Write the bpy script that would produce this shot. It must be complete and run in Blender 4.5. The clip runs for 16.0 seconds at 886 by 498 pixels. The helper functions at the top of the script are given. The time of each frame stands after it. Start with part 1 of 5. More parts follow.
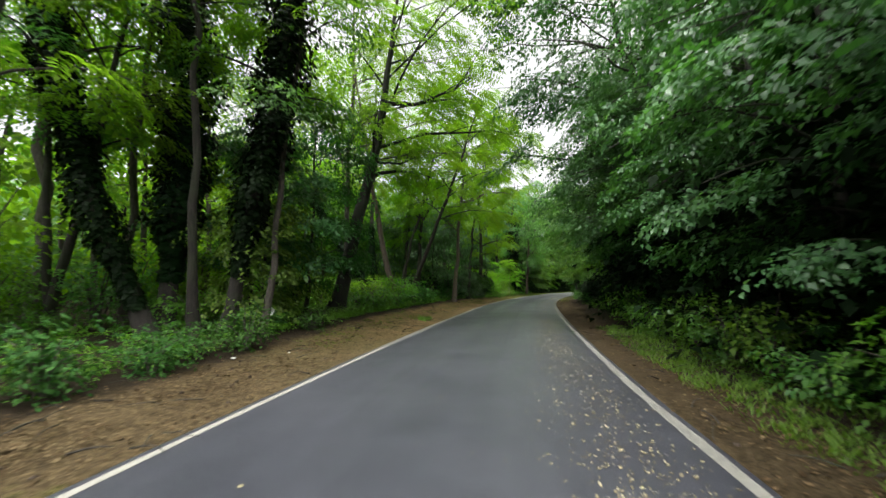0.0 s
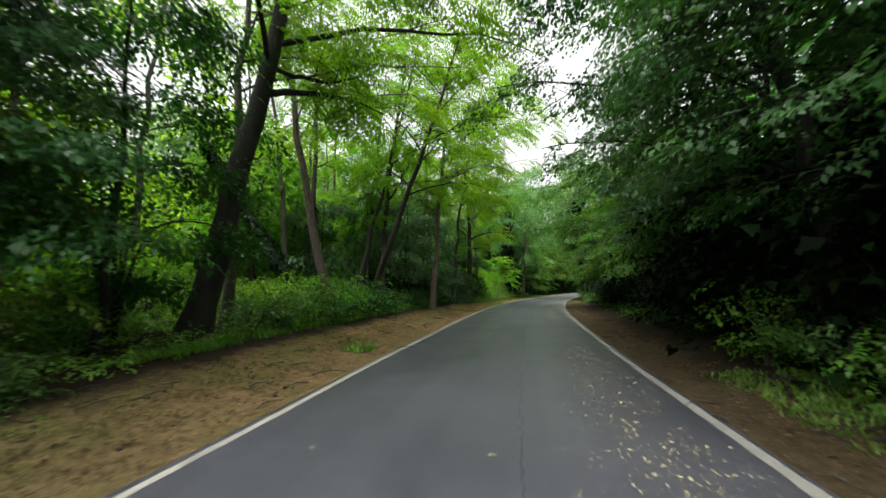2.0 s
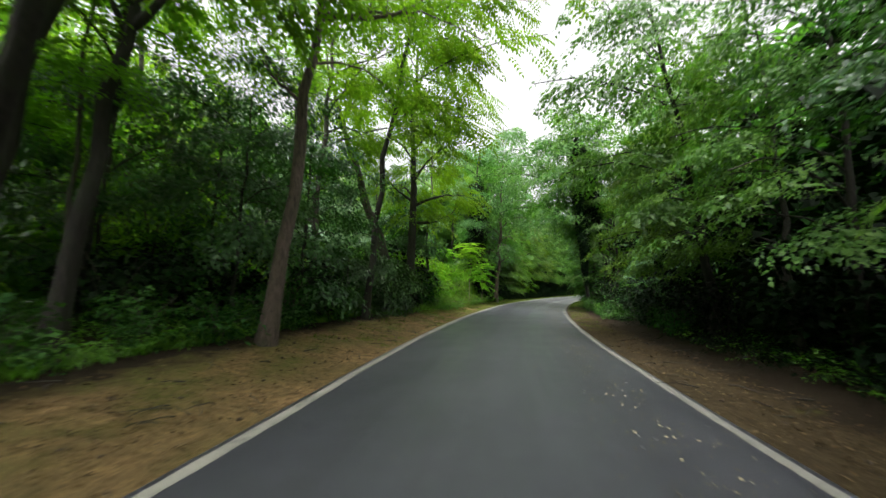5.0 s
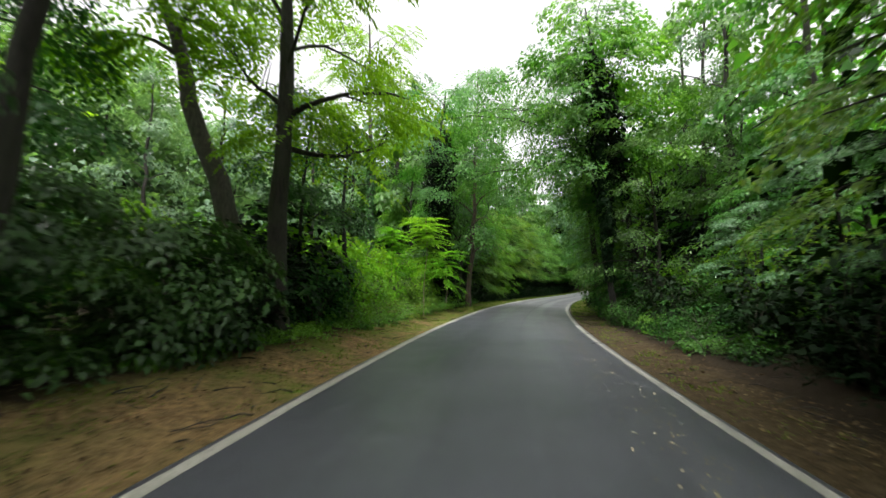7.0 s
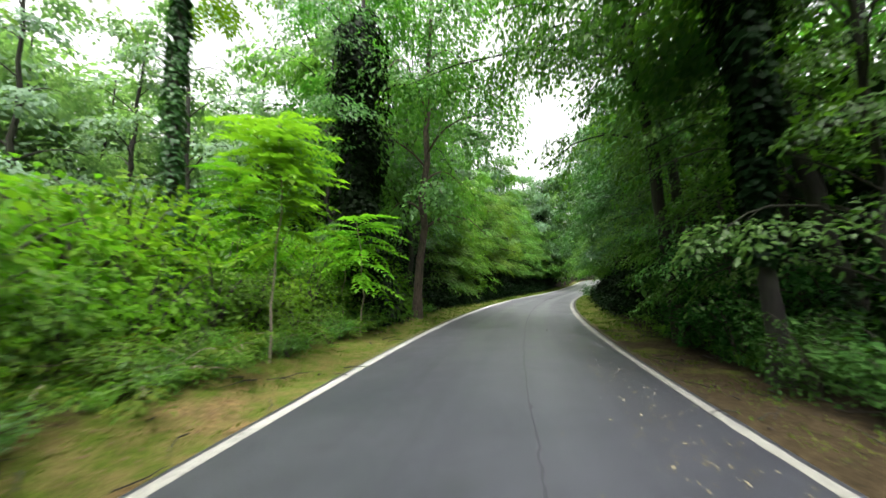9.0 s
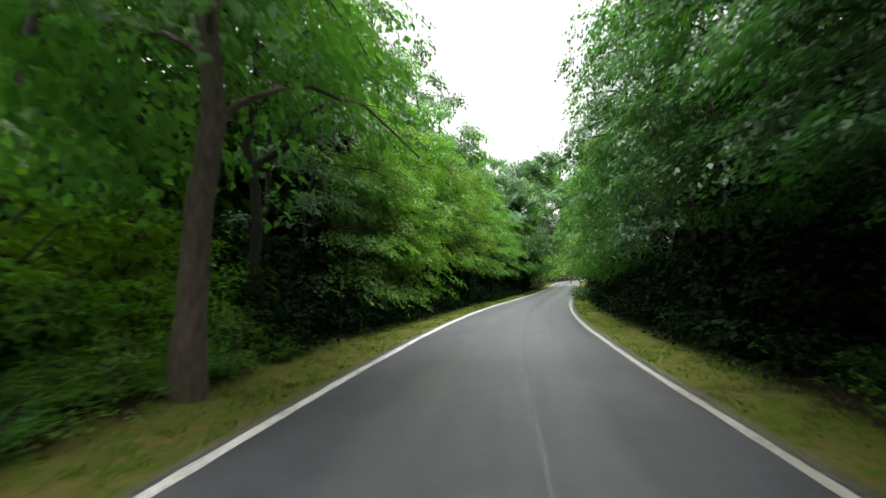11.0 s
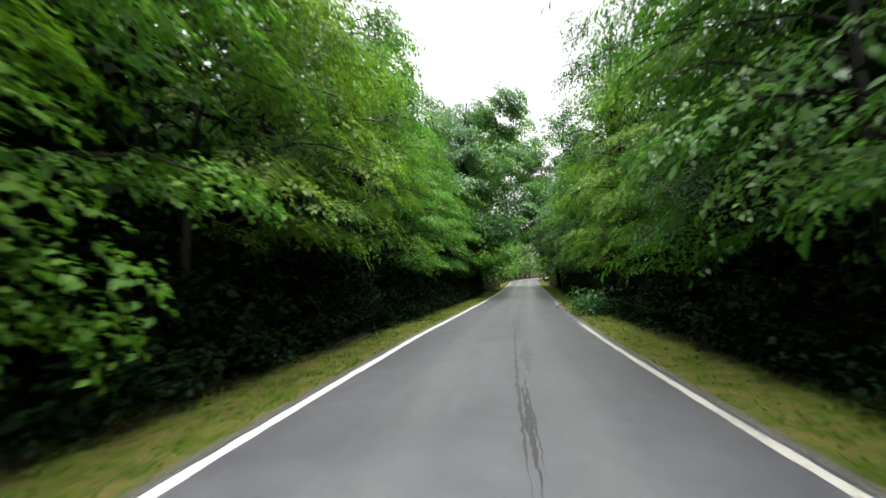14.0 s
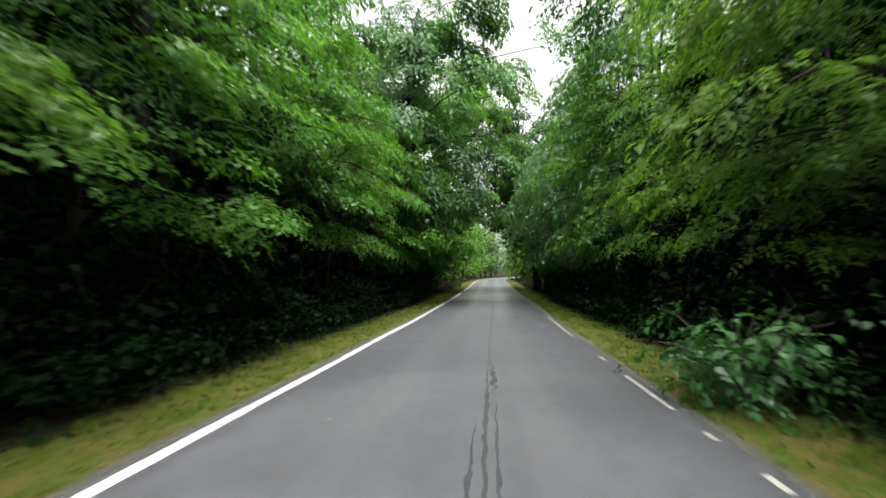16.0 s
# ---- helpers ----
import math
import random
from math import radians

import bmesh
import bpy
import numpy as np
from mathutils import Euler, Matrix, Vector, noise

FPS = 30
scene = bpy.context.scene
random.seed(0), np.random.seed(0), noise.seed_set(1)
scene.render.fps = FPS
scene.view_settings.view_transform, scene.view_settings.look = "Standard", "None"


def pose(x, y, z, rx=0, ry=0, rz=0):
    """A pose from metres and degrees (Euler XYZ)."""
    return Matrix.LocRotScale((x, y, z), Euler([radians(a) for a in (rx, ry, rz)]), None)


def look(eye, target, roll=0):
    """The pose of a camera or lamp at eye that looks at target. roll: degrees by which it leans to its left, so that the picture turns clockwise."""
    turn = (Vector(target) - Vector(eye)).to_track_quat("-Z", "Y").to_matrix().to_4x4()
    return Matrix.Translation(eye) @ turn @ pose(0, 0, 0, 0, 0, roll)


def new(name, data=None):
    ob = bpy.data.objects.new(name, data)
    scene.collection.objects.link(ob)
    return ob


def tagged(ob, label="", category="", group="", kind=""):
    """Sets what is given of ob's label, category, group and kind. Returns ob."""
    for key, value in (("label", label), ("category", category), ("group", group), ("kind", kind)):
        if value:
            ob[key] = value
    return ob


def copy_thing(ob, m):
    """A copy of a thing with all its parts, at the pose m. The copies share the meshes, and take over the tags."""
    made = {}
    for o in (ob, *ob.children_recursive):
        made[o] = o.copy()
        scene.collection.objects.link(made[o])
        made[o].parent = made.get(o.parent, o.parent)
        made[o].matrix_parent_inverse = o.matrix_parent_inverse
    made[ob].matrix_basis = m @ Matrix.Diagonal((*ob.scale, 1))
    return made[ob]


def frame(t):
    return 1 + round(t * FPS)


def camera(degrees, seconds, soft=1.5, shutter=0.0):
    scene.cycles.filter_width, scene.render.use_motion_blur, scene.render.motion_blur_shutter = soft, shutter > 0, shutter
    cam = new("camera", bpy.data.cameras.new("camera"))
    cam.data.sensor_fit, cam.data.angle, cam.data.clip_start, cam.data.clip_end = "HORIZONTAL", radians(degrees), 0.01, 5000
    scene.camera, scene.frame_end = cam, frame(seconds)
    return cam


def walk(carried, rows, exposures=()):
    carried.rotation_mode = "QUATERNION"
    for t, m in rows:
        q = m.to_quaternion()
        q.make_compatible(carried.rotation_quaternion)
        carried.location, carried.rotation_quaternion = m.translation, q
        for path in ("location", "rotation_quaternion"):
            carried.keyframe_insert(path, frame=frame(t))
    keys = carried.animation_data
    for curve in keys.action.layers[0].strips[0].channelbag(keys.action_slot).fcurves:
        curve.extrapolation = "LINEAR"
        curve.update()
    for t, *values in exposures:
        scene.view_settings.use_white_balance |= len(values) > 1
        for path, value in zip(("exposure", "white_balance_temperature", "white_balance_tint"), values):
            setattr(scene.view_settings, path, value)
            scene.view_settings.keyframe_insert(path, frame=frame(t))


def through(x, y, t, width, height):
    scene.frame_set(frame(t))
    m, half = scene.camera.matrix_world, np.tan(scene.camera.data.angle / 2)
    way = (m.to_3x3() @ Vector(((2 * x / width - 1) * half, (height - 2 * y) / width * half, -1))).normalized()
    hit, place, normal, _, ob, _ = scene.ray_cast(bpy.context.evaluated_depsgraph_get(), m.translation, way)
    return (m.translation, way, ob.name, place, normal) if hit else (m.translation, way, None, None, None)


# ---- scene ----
cam = camera(98.0, 16.0, 1.5, 0.38)
PATH = [
    (0.0, (0.000, -0.000, 1.400), (-1.271, 9.873, 2.349), -0.62),
    (0.5, (-0.007, 1.671, 1.400), (-1.194, 11.559, 2.310), -1.35),
    (1.0, (0.001, 3.380, 1.400), (-1.128, 13.273, 2.322), -1.32),
    (1.5, (0.023, 5.147, 1.400), (-1.073, 15.040, 2.363), -1.34),
    (2.0, (0.059, 6.992, 1.400), (-1.010, 16.885, 2.392), -1.11),
    (2.5, (0.116, 8.929, 1.400), (-0.899, 18.828, 2.388), -0.36),
    (3.0, (0.197, 10.957, 1.400), (-0.744, 20.867, 2.354), 0.05),
    (3.5, (0.300, 13.073, 1.400), (-0.546, 22.994, 2.320), 0.16),
    (4.0, (0.437, 15.281, 1.400), (-0.279, 25.213, 2.313), 0.38),
    (4.5, (0.625, 17.571, 1.400), (0.109, 27.513, 2.346), 0.64),
    (5.0, (0.866, 19.918, 1.400), (0.563, 29.867, 2.369), 0.45),
    (5.5, (1.142, 22.290, 1.400), (1.017, 32.241, 2.377), 0.35),
    (6.0, (1.452, 24.675, 1.400), (1.478, 34.628, 2.374), 0.29),
    (6.5, (1.799, 27.076, 1.400), (1.962, 37.028, 2.362), 0.24),
    (7.0, (2.184, 29.492, 1.400), (2.482, 39.443, 2.347), 0.16),
    (7.5, (2.611, 31.928, 1.400), (3.056, 41.875, 2.330), 0.02),
    (8.0, (3.081, 34.384, 1.400), (3.707, 44.322, 2.316), -0.24),
    (8.5, (3.590, 36.853, 1.400), (4.388, 46.777, 2.334), -0.29),
    (9.0, (4.137, 39.312, 1.400), (5.084, 49.227, 2.292), -0.87),
    (9.5, (4.728, 41.759, 1.400), (5.851, 51.657, 2.280), -1.10),
    (10.0, (5.367, 44.198, 1.400), (6.684, 54.071, 2.289), -1.11),
    (10.5, (6.058, 46.635, 1.400), (7.577, 56.477, 2.308), -1.05),
    (11.0, (6.803, 49.078, 1.400), (8.521, 58.885, 2.329), -1.06),
    (11.5, (7.600, 51.535, 1.400), (9.508, 61.307, 2.341), -1.28),
    (12.0, (8.451, 54.016, 1.400), (10.523, 63.754, 2.335), -1.86),
    (12.5, (9.366, 56.521, 1.400), (11.648, 66.211, 2.350), -2.42),
    (13.0, (10.358, 59.052, 1.400), (12.867, 68.684, 2.354), -2.68),
    (13.5, (11.435, 61.607, 1.400), (14.208, 71.169, 2.337), -2.37),
    (14.0, (12.601, 64.187, 1.400), (15.587, 73.687, 2.309), -1.97),
    (14.5, (13.850, 66.774, 1.400), (17.045, 76.208, 2.293), -1.23),
    (15.0, (15.177, 69.347, 1.400), (18.595, 78.709, 2.210), -0.74),
    (15.5, (16.566, 71.888, 1.400), (20.214, 81.162, 2.227), -0.47),
    (16.0, (17.976, 74.408, 1.400), (21.775, 83.621, 2.226), -0.20),
]

EXPOSURE = 1.48
walk(cam, [(t, look(eye, target, roll)) for t, eye, target, roll in PATH], [(t, EXPOSURE + more) for t, more in ((0.0, 0.0), (2.0, 0.06), (2.5, 0.08), (3.0, 0.38), (4.0, 0.16), (5.0, 0.08), (7.5, 0.10), (8.0, 0.06), (8.5, 0.24), (9.0, 0.46), (10.0, 0.34), (11.5, 0.24), (12.3, 0.06), (13.0, 0.20), (14.3, 0.16), (15.2, 0.08), (16.0, 0.12))])

# ---- world and sun: bright overcast sky ----
world = bpy.data.worlds.new("overcast_sky")
scene.world = world
world.use_nodes = True
wn = world.node_tree
wn.nodes.clear()
w_out = wn.nodes.new("ShaderNodeOutputWorld")
w_bg = wn.nodes.new("ShaderNodeBackground")
w_sky = wn.nodes.new("ShaderNodeTexSky")
w_sky.sky_type = "NISHITA"
w_sky.sun_disc = False
w_sky.sun_elevation, w_sky.sun_rotation = radians(72), radians(200)
w_sky.air_density, w_sky.dust_density, w_sky.ozone_density = 1.0, 6.0, 1.0
w_hsv = wn.nodes.new("ShaderNodeHueSaturation")
w_hsv.inputs["Saturation"].default_value = 0.04
w_bg.inputs["Strength"].default_value = 0.15
wn.links.new(w_sky.outputs[0], w_hsv.inputs["Color"])
wn.links.new(w_hsv.outputs[0], w_bg.inputs["Color"])
wn.links.new(w_bg.outputs[0], w_out.inputs["Surface"])
sun = new("sun", bpy.data.lights.new("sun", "SUN"))
sun.data.energy, sun.data.angle, sun.data.color = 1.5, radians(50), (1.0, 0.98, 0.94)
sun.matrix_world = look((0, 0, 60), (6, 16, 0))

# ---- the road's line: distance along it and bearing ----
BENDS = [(-60, 0), (-2, 0.82), (10, 4.79), (26, 7.35), (38, 12.29), (55, 19.67), (72, 26.85), (81, 29.34), (90, 30.31), (110, 29.6), (142, 30.0), (168, 39), (205, 58), (400, 72)]
STEP = 0.5
S_ALL = np.arange(-320, 520, STEP)
H_ALL = np.radians(np.interp(S_ALL, *zip(*BENDS)))
X_ALL = np.cumsum(np.sin(H_ALL) * STEP)
Y_ALL = np.cumsum(np.cos(H_ALL) * STEP)
X_ALL += -0.71 - np.interp(0, S_ALL, X_ALL)
Y_ALL += -np.interp(0, S_ALL, Y_ALL)
ROAD_HALF = 2.42


def rise(s):
    """Height of the ground along the road: level, then a slow climb."""
    u = np.maximum(np.asarray(s, float) - 78.0, 0.0)
    return np.minimum(u * u * 0.0004, 0.022 * u)


def spot(s, d):
    """World x, y of the place s metres along the road and d metres to its right."""
    s, d = np.asarray(s, float), np.asarray(d, float)
    x, y, h = np.interp(s, S_ALL, X_ALL), np.interp(s, S_ALL, Y_ALL), np.interp(s, S_ALL, H_ALL)
    near = np.clip(d, -50, 50)
    far = d - near
    hm = radians(16)
    return x + np.cos(h) * near + np.cos(hm) * far, y - np.sin(h) * near - np.sin(hm) * far


def along(x, y):
    """The inverse of spot(): s and d of a place."""
    i = int(np.argmin((X_ALL - x) ** 2 + (Y_ALL - y) ** 2))
    h = H_ALL[i]
    dx, dy = x - X_ALL[i], y - Y_ALL[i]
    return S_ALL[i] + dx * math.sin(h) + dy * math.cos(h), dx * math.cos(h) - dy * math.sin(h)


def soft_noise(x, y, scale, seed=0.0):
    return np.array([noise.noise((a * scale + seed, b * scale, seed * 0.37)) for a, b in zip(np.ravel(x), np.ravel(y))]).reshape(np.shape(x))


def ground_z(s, d):
    """Ground height: the verge lies a little below the asphalt, the wood floor a little above."""
    a = np.abs(d) - ROAD_HALF
    z = np.where(a < 0.03, -0.08, np.interp(a, [0.06, 0.6, 2.0, 4.0, 12, 60], [-0.03, -0.05, 0.0, 0.12, 0.3, 0.6]))
    # a low bank to the left
    bank = np.interp(s, [6, 14, 58, 66], [0, 1, 1, 0]) * np.where(np.asarray(d) < 0, np.interp(a, [0.4, 2.2], [0, 0.28]), 0.0)
    return z + rise(s) + bank


def ground_at(x, y):
    s, d = along(x, y)
    return float(ground_z(s, d))


# ---- materials ----
def material(name, rough=0.7):
    m = bpy.data.materials.new(name)
    m.use_nodes = True
    n = m.node_tree.nodes
    b = n["Principled BSDF"]
    b.inputs["Roughness"].default_value = rough
    return m, m.node_tree, b


def add(tree, kind, **values):
    node = tree.nodes.new(kind)
    for key, value in values.items():
        node.inputs[key].default_value = value
    return node


def ramp(tree, source, stops):
    node = tree.nodes.new("ShaderNodeValToRGB")
    el = node.color_ramp.elements
    while len(el) < len(stops):
        el.new(0.5)
    for e, (p, c) in zip(el, stops):
        e.position = p
        e.color = (*c, 1.0) if len(c) == 3 else c
    tree.links.new(source, node.inputs[0])
    return node.outputs[0]


def grey(v):
    return (v, v, v)


def noise_out(tree, vector, scale, detail=4.0, rough=0.6):
    n = add(tree, "ShaderNodeTexNoise", Scale=scale, Detail=detail, Roughness=rough)
    if vector is not None:
        tree.links.new(vector, n.inputs["Vector"])
    return n.outputs["Fac"]


def mix_color(tree, fac, a, b, mode="MIX"):
    n = tree.nodes.new("ShaderNodeMix")
    n.data_type, n.blend_type = "RGBA", mode
    for socket, value in ((n.inputs[0], fac), (n.inputs[6], a), (n.inputs[7], b)):
        if isinstance(value, (int, float)):
            socket.default_value = value
        elif isinstance(value, tuple):
            socket.default_value = (*value, 1.0)
        else:
            tree.links.new(value, socket)
    return n.outputs[2]


def calc(tree, op, a, b=None):
    n = tree.nodes.new("ShaderNodeMath")
    n.operation = op
    for socket, value in zip(n.inputs, (a, b)):
        if value is None:
            continue
        if isinstance(value, (int, float)):
            socket.default_value = value
        else:
            tree.links.new(value, socket)
    return n.outputs[0]


def bump(tree, bsdf, height, strength, distance):
    n = add(tree, "ShaderNodeBump", Strength=strength, Distance=distance)
    tree.links.new(height, n.inputs["Height"])
    tree.links.new(n.outputs[0], bsdf.inputs["Normal"])


def leaf_material(name, dark, mid, light, through=0.35, rough=0.5, gloss=0.05):
    """Leaves: each island its own green, part of the light passing through."""
    m, tree, b = material(name, rough)
    geo = tree.nodes.new("ShaderNodeNewGeometry")
    info = tree.nodes.new("ShaderNodeObjectInfo")
    bough = noise_out(tree, geo.outputs["Position"], 0.55, 3.0)
    mixed = calc(tree, "ADD", calc(tree, "MULTIPLY", geo.outputs["Random Per Island"], 0.3), calc(tree, "MULTIPLY", calc(tree, "SUBTRACT", bough, 0.27), 1.15))
    mixed = calc(tree, "ADD", mixed, calc(tree, "MULTIPLY", info.outputs["Random"], 0.2))
    col = ramp(tree, mixed, [(0.1, dark), (0.5, mid), (0.95, light)])
    # each plant leans a little to yellow or to blue green
    hue = add(tree, "ShaderNodeHueSaturation", Saturation=0.91)
    tree.links.new(calc(tree, "ADD", 0.478, calc(tree, "MULTIPLY", info.outputs["Random"], 0.04)), hue.inputs["Hue"])
    tree.links.new(col, hue.inputs["Color"])
    col = hue.outputs[0]
    tree.links.new(col, b.inputs["Base Color"])
    b.inputs["Specular IOR Level"].default_value = gloss
    tr = tree.nodes.new("ShaderNodeBsdfTranslucent")
    glow = mix_color(tree, 1.0, col, (1.12, 1.42, 0.40), "MULTIPLY")
    tree.links.new(glow, tr.inputs["Color"])
    mx = add(tree, "ShaderNodeMixShader", Fac=through)
    tree.links.new(b.outputs[0], mx.inputs[1])
    tree.links.new(tr.outputs[0], mx.inputs[2])
    tree.links.new(mx.outputs[0], tree.nodes["Material Output"].inputs["Surface"])
    return m


LEAF_DARK = leaf_material("broad_leaf_dark", (0.009, 0.041, 0.009), (0.025, 0.094, 0.016), (0.063, 0.175, 0.028), 0.28, 0.4, 0.32)
LEAF_MID = leaf_material("broad_leaf", (0.019, 0.069, 0.013), (0.057, 0.168, 0.025), (0.138, 0.292, 0.047), 0.46, 0.38, 0.28)
LEAF_MAPLE = leaf_material("maple_leaf", (0.017, 0.065, 0.021), (0.047, 0.149, 0.041), (0.112, 0.262, 0.076), 0.36, 0.36, 0.42)
# pale green; on the further trees it doubles as painted haze
LEAF_SOFT = leaf_material("hanging_and_hazed_leaf", (0.040, 0.115, 0.026), (0.098, 0.230, 0.052), (0.190, 0.360, 0.095), 0.5, 0.42, 0.3)
LEAF_HAZEL = leaf_material("hazel_leaf", (0.026, 0.076, 0.014), (0.076, 0.180, 0.027), (0.188, 0.335, 0.050), 0.46, 0.4, 0.26)
LEAF_EDGE = leaf_material("yellow_green_leaf", (0.032, 0.086, 0.010), (0.092, 0.198, 0.018), (0.205, 0.345, 0.034), 0.5, 0.42, 0.2)
LEAF_LIGHT = leaf_material("locust_leaf", (0.0605, 0.1375, 0.0044), (0.121, 0.2365, 0.0066), (0.2035, 0.33, 0.0132), 0.64)
# far leaves paled and blued: distance haze put into the colour
LEAF_FAR_HAZED = leaf_material("far_leaf_hazed", (0.085, 0.160, 0.092), (0.155, 0.262, 0.160), (0.240, 0.360, 0.225), 0.45, 0.5, 0.2)
LEAF_DISTANT_HAZED = leaf_material("far_edge_leaf_hazed", (0.030, 0.075, 0.034), (0.078, 0.165, 0.074), (0.150, 0.270, 0.122), 0.45, 0.42, 0.3)
# dark dull green that carries the shade of hollows in the leaf colour
LEAF_SHADED_TONE = leaf_material("leaf_darkened_for_shade", (0.010, 0.040, 0.008), (0.024, 0.085, 0.013), (0.055, 0.150, 0.022), 0.25, 0.6, 0.05)
LEAF_BRIGHT = leaf_material("sumac_leaf", (0.06, 0.17, 0.004), (0.105, 0.255, 0.006), (0.185, 0.34, 0.012), 0.5)
# near-black ivy; on thickets and floor the tone stands in for deep shade
LEAF_IVY_AND_SHADE = leaf_material("ivy_leaf", (0.0016, 0.0072, 0.0016), (0.004, 0.0136, 0.0032), (0.0096, 0.0272, 0.0048), 0.1, 0.5, 0.05)
LEAF_HERB = leaf_material("herb_leaf", (0.028, 0.085, 0.009), (0.080, 0.192, 0.014), (0.170, 0.312, 0.024), 0.46, 0.45, 0.18)
GRASS = leaf_material("grass_blade", (0.0292, 0.0731, 0.00516), (0.0731, 0.133, 0.00946), (0.159, 0.189, 0.0241), 0.35, 0.55)
DRY_LEAF = leaf_material("fallen_leaf", (0.060, 0.034, 0.0140), (0.114, 0.076, 0.034), (0.190, 0.158, 0.078), 0.12, 0.7)
DARK_LITTER = leaf_material("dark_fallen_leaf", (0.012, 0.007, 0.003), (0.034, 0.019, 0.009), (0.075, 0.045, 0.020), 0.05, 0.75)
ROAD_LEAF = leaf_material("pale_fallen_leaf", (0.138, 0.112, 0.0602), (0.258, 0.232, 0.129), (0.361, 0.353, 0.232), 0.1, 0.7)


def bark_material(name, low, high):
    m, tree, b = material(name, 0.9)
    tex = tree.nodes.new("ShaderNodeTexCoord")
    mp = add(tree, "ShaderNodeMapping", Scale=(1.0, 1.0, 0.16))
    tree.links.new(tex.outputs["Object"], mp.inputs[0])
    f = noise_out(tree, mp.outputs[0], 26.0, 6.0, 0.65)
    g = noise_out(tree, tex.outputs["Object"], 1.3, 3.0)
    col = ramp(tree, f, [(0.32, low), (0.72, high)])
    col = mix_color(tree, ramp(tree, g, [(0.45, grey(0)), (0.75, grey(0.5))]), col, (0.035, 0.052, 0.020))
    tree.links.new(col, b.inputs["Base Color"])
    bump(tree, b, f, 0.9, 0.03)
    return m


BARK = bark_material("grey_brown_bark", (0.020, 0.017, 0.014), (0.105, 0.088, 0.074))
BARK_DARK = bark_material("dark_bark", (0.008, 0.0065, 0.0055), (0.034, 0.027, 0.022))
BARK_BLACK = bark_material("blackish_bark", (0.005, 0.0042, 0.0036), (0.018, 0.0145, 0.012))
BARK_RED = bark_material("reddish_bark", (0.030, 0.020, 0.016), (0.150, 0.110, 0.088))


def asphalt():
    m, tree, b = material("asphalt", 0.62)
    uv = tree.nodes.new("ShaderNodeUVMap").outputs[0]
    tex = tree.nodes.new("ShaderNodeTexCoord").outputs["Object"]
    sep = tree.nodes.new("ShaderNodeSeparateXYZ")
    tree.links.new(uv, sep.inputs[0])
    grain = noise_out(tree, tex, 160.0, 3.0, 0.7)
    blotch = noise_out(tree, tex, 0.55, 4.0, 0.6)
    mp = add(tree, "ShaderNodeMapping", Scale=(0.10, 1.6, 1.0))
    tree.links.new(uv, mp.inputs[0])
    streak = noise_out(tree, mp.outputs[0], 1.6, 4.0, 0.6)
    base = ramp(tree, grain, [(0.3, (0.0158, 0.0167, 0.0220)), (0.7, (0.0405, 0.0426, 0.0542))])
    base = mix_color(tree, ramp(tree, blotch, [(0.35, grey(0.0)), (0.7, grey(0.35))]), base, (0.0565, 0.0586, 0.0680))
    base = mix_color(tree, ramp(tree, streak, [(0.5, grey(0.0)), (0.8, grey(0.45))]), base, (0.024, 0.0245, 0.029))
    # finer mottling, and wheel tracks worn smooth
    mottle = noise_out(tree, tex, 3.2, 5.0, 0.65)
    base = mix_color(tree, 1.0, base, ramp(tree, mottle, [(0.3, grey(0.80)), (0.5, grey(1.0)), (0.72, grey(1.22))]), "MULTIPLY")
    track = calc(tree, "ABSOLUTE", calc(tree, "SUBTRACT", calc(tree, "ABSOLUTE", sep.outputs[1]), 0.85))
    track = calc(tree, "ADD", track, calc(tree, "MULTIPLY", calc(tree, "SUBTRACT", streak, 0.5), 0.9))
    worn = ramp(tree, track, [(0.12, grey(1.0)), (0.5, grey(0.0))])
    base = mix_color(tree, calc(tree, "MULTIPLY", worn, 0.22), base, (0.060, 0.062, 0.072))
    # older, paler surface further along the road
    old = tree.nodes.new("ShaderNodeMapRange")
    old.inputs["From Min"].default_value, old.inputs["From Max"].default_value = 44.0, 60.0
    tree.links.new(sep.outputs[0], old.inputs["Value"])
    pale = mix_color(tree, 1.0, base, (2.40, 2.34, 2.06), "MULTIPLY")
    base = mix_color(tree, old.outputs[0], base, pale)
    tree.links.new(base, b.inputs["Base Color"])
    b.inputs["Specular IOR Level"].default_value = 0.6
    rough = ramp(tree, blotch, [(0.3, grey(0.36)), (0.8, grey(0.52))])
    tree.links.new(calc(tree, "SUBTRACT", rough, calc(tree, "MULTIPLY", worn, 0.07)), b.inputs["Roughness"])
    bump(tree, b, grain, 0.45, 0.006)
    return m


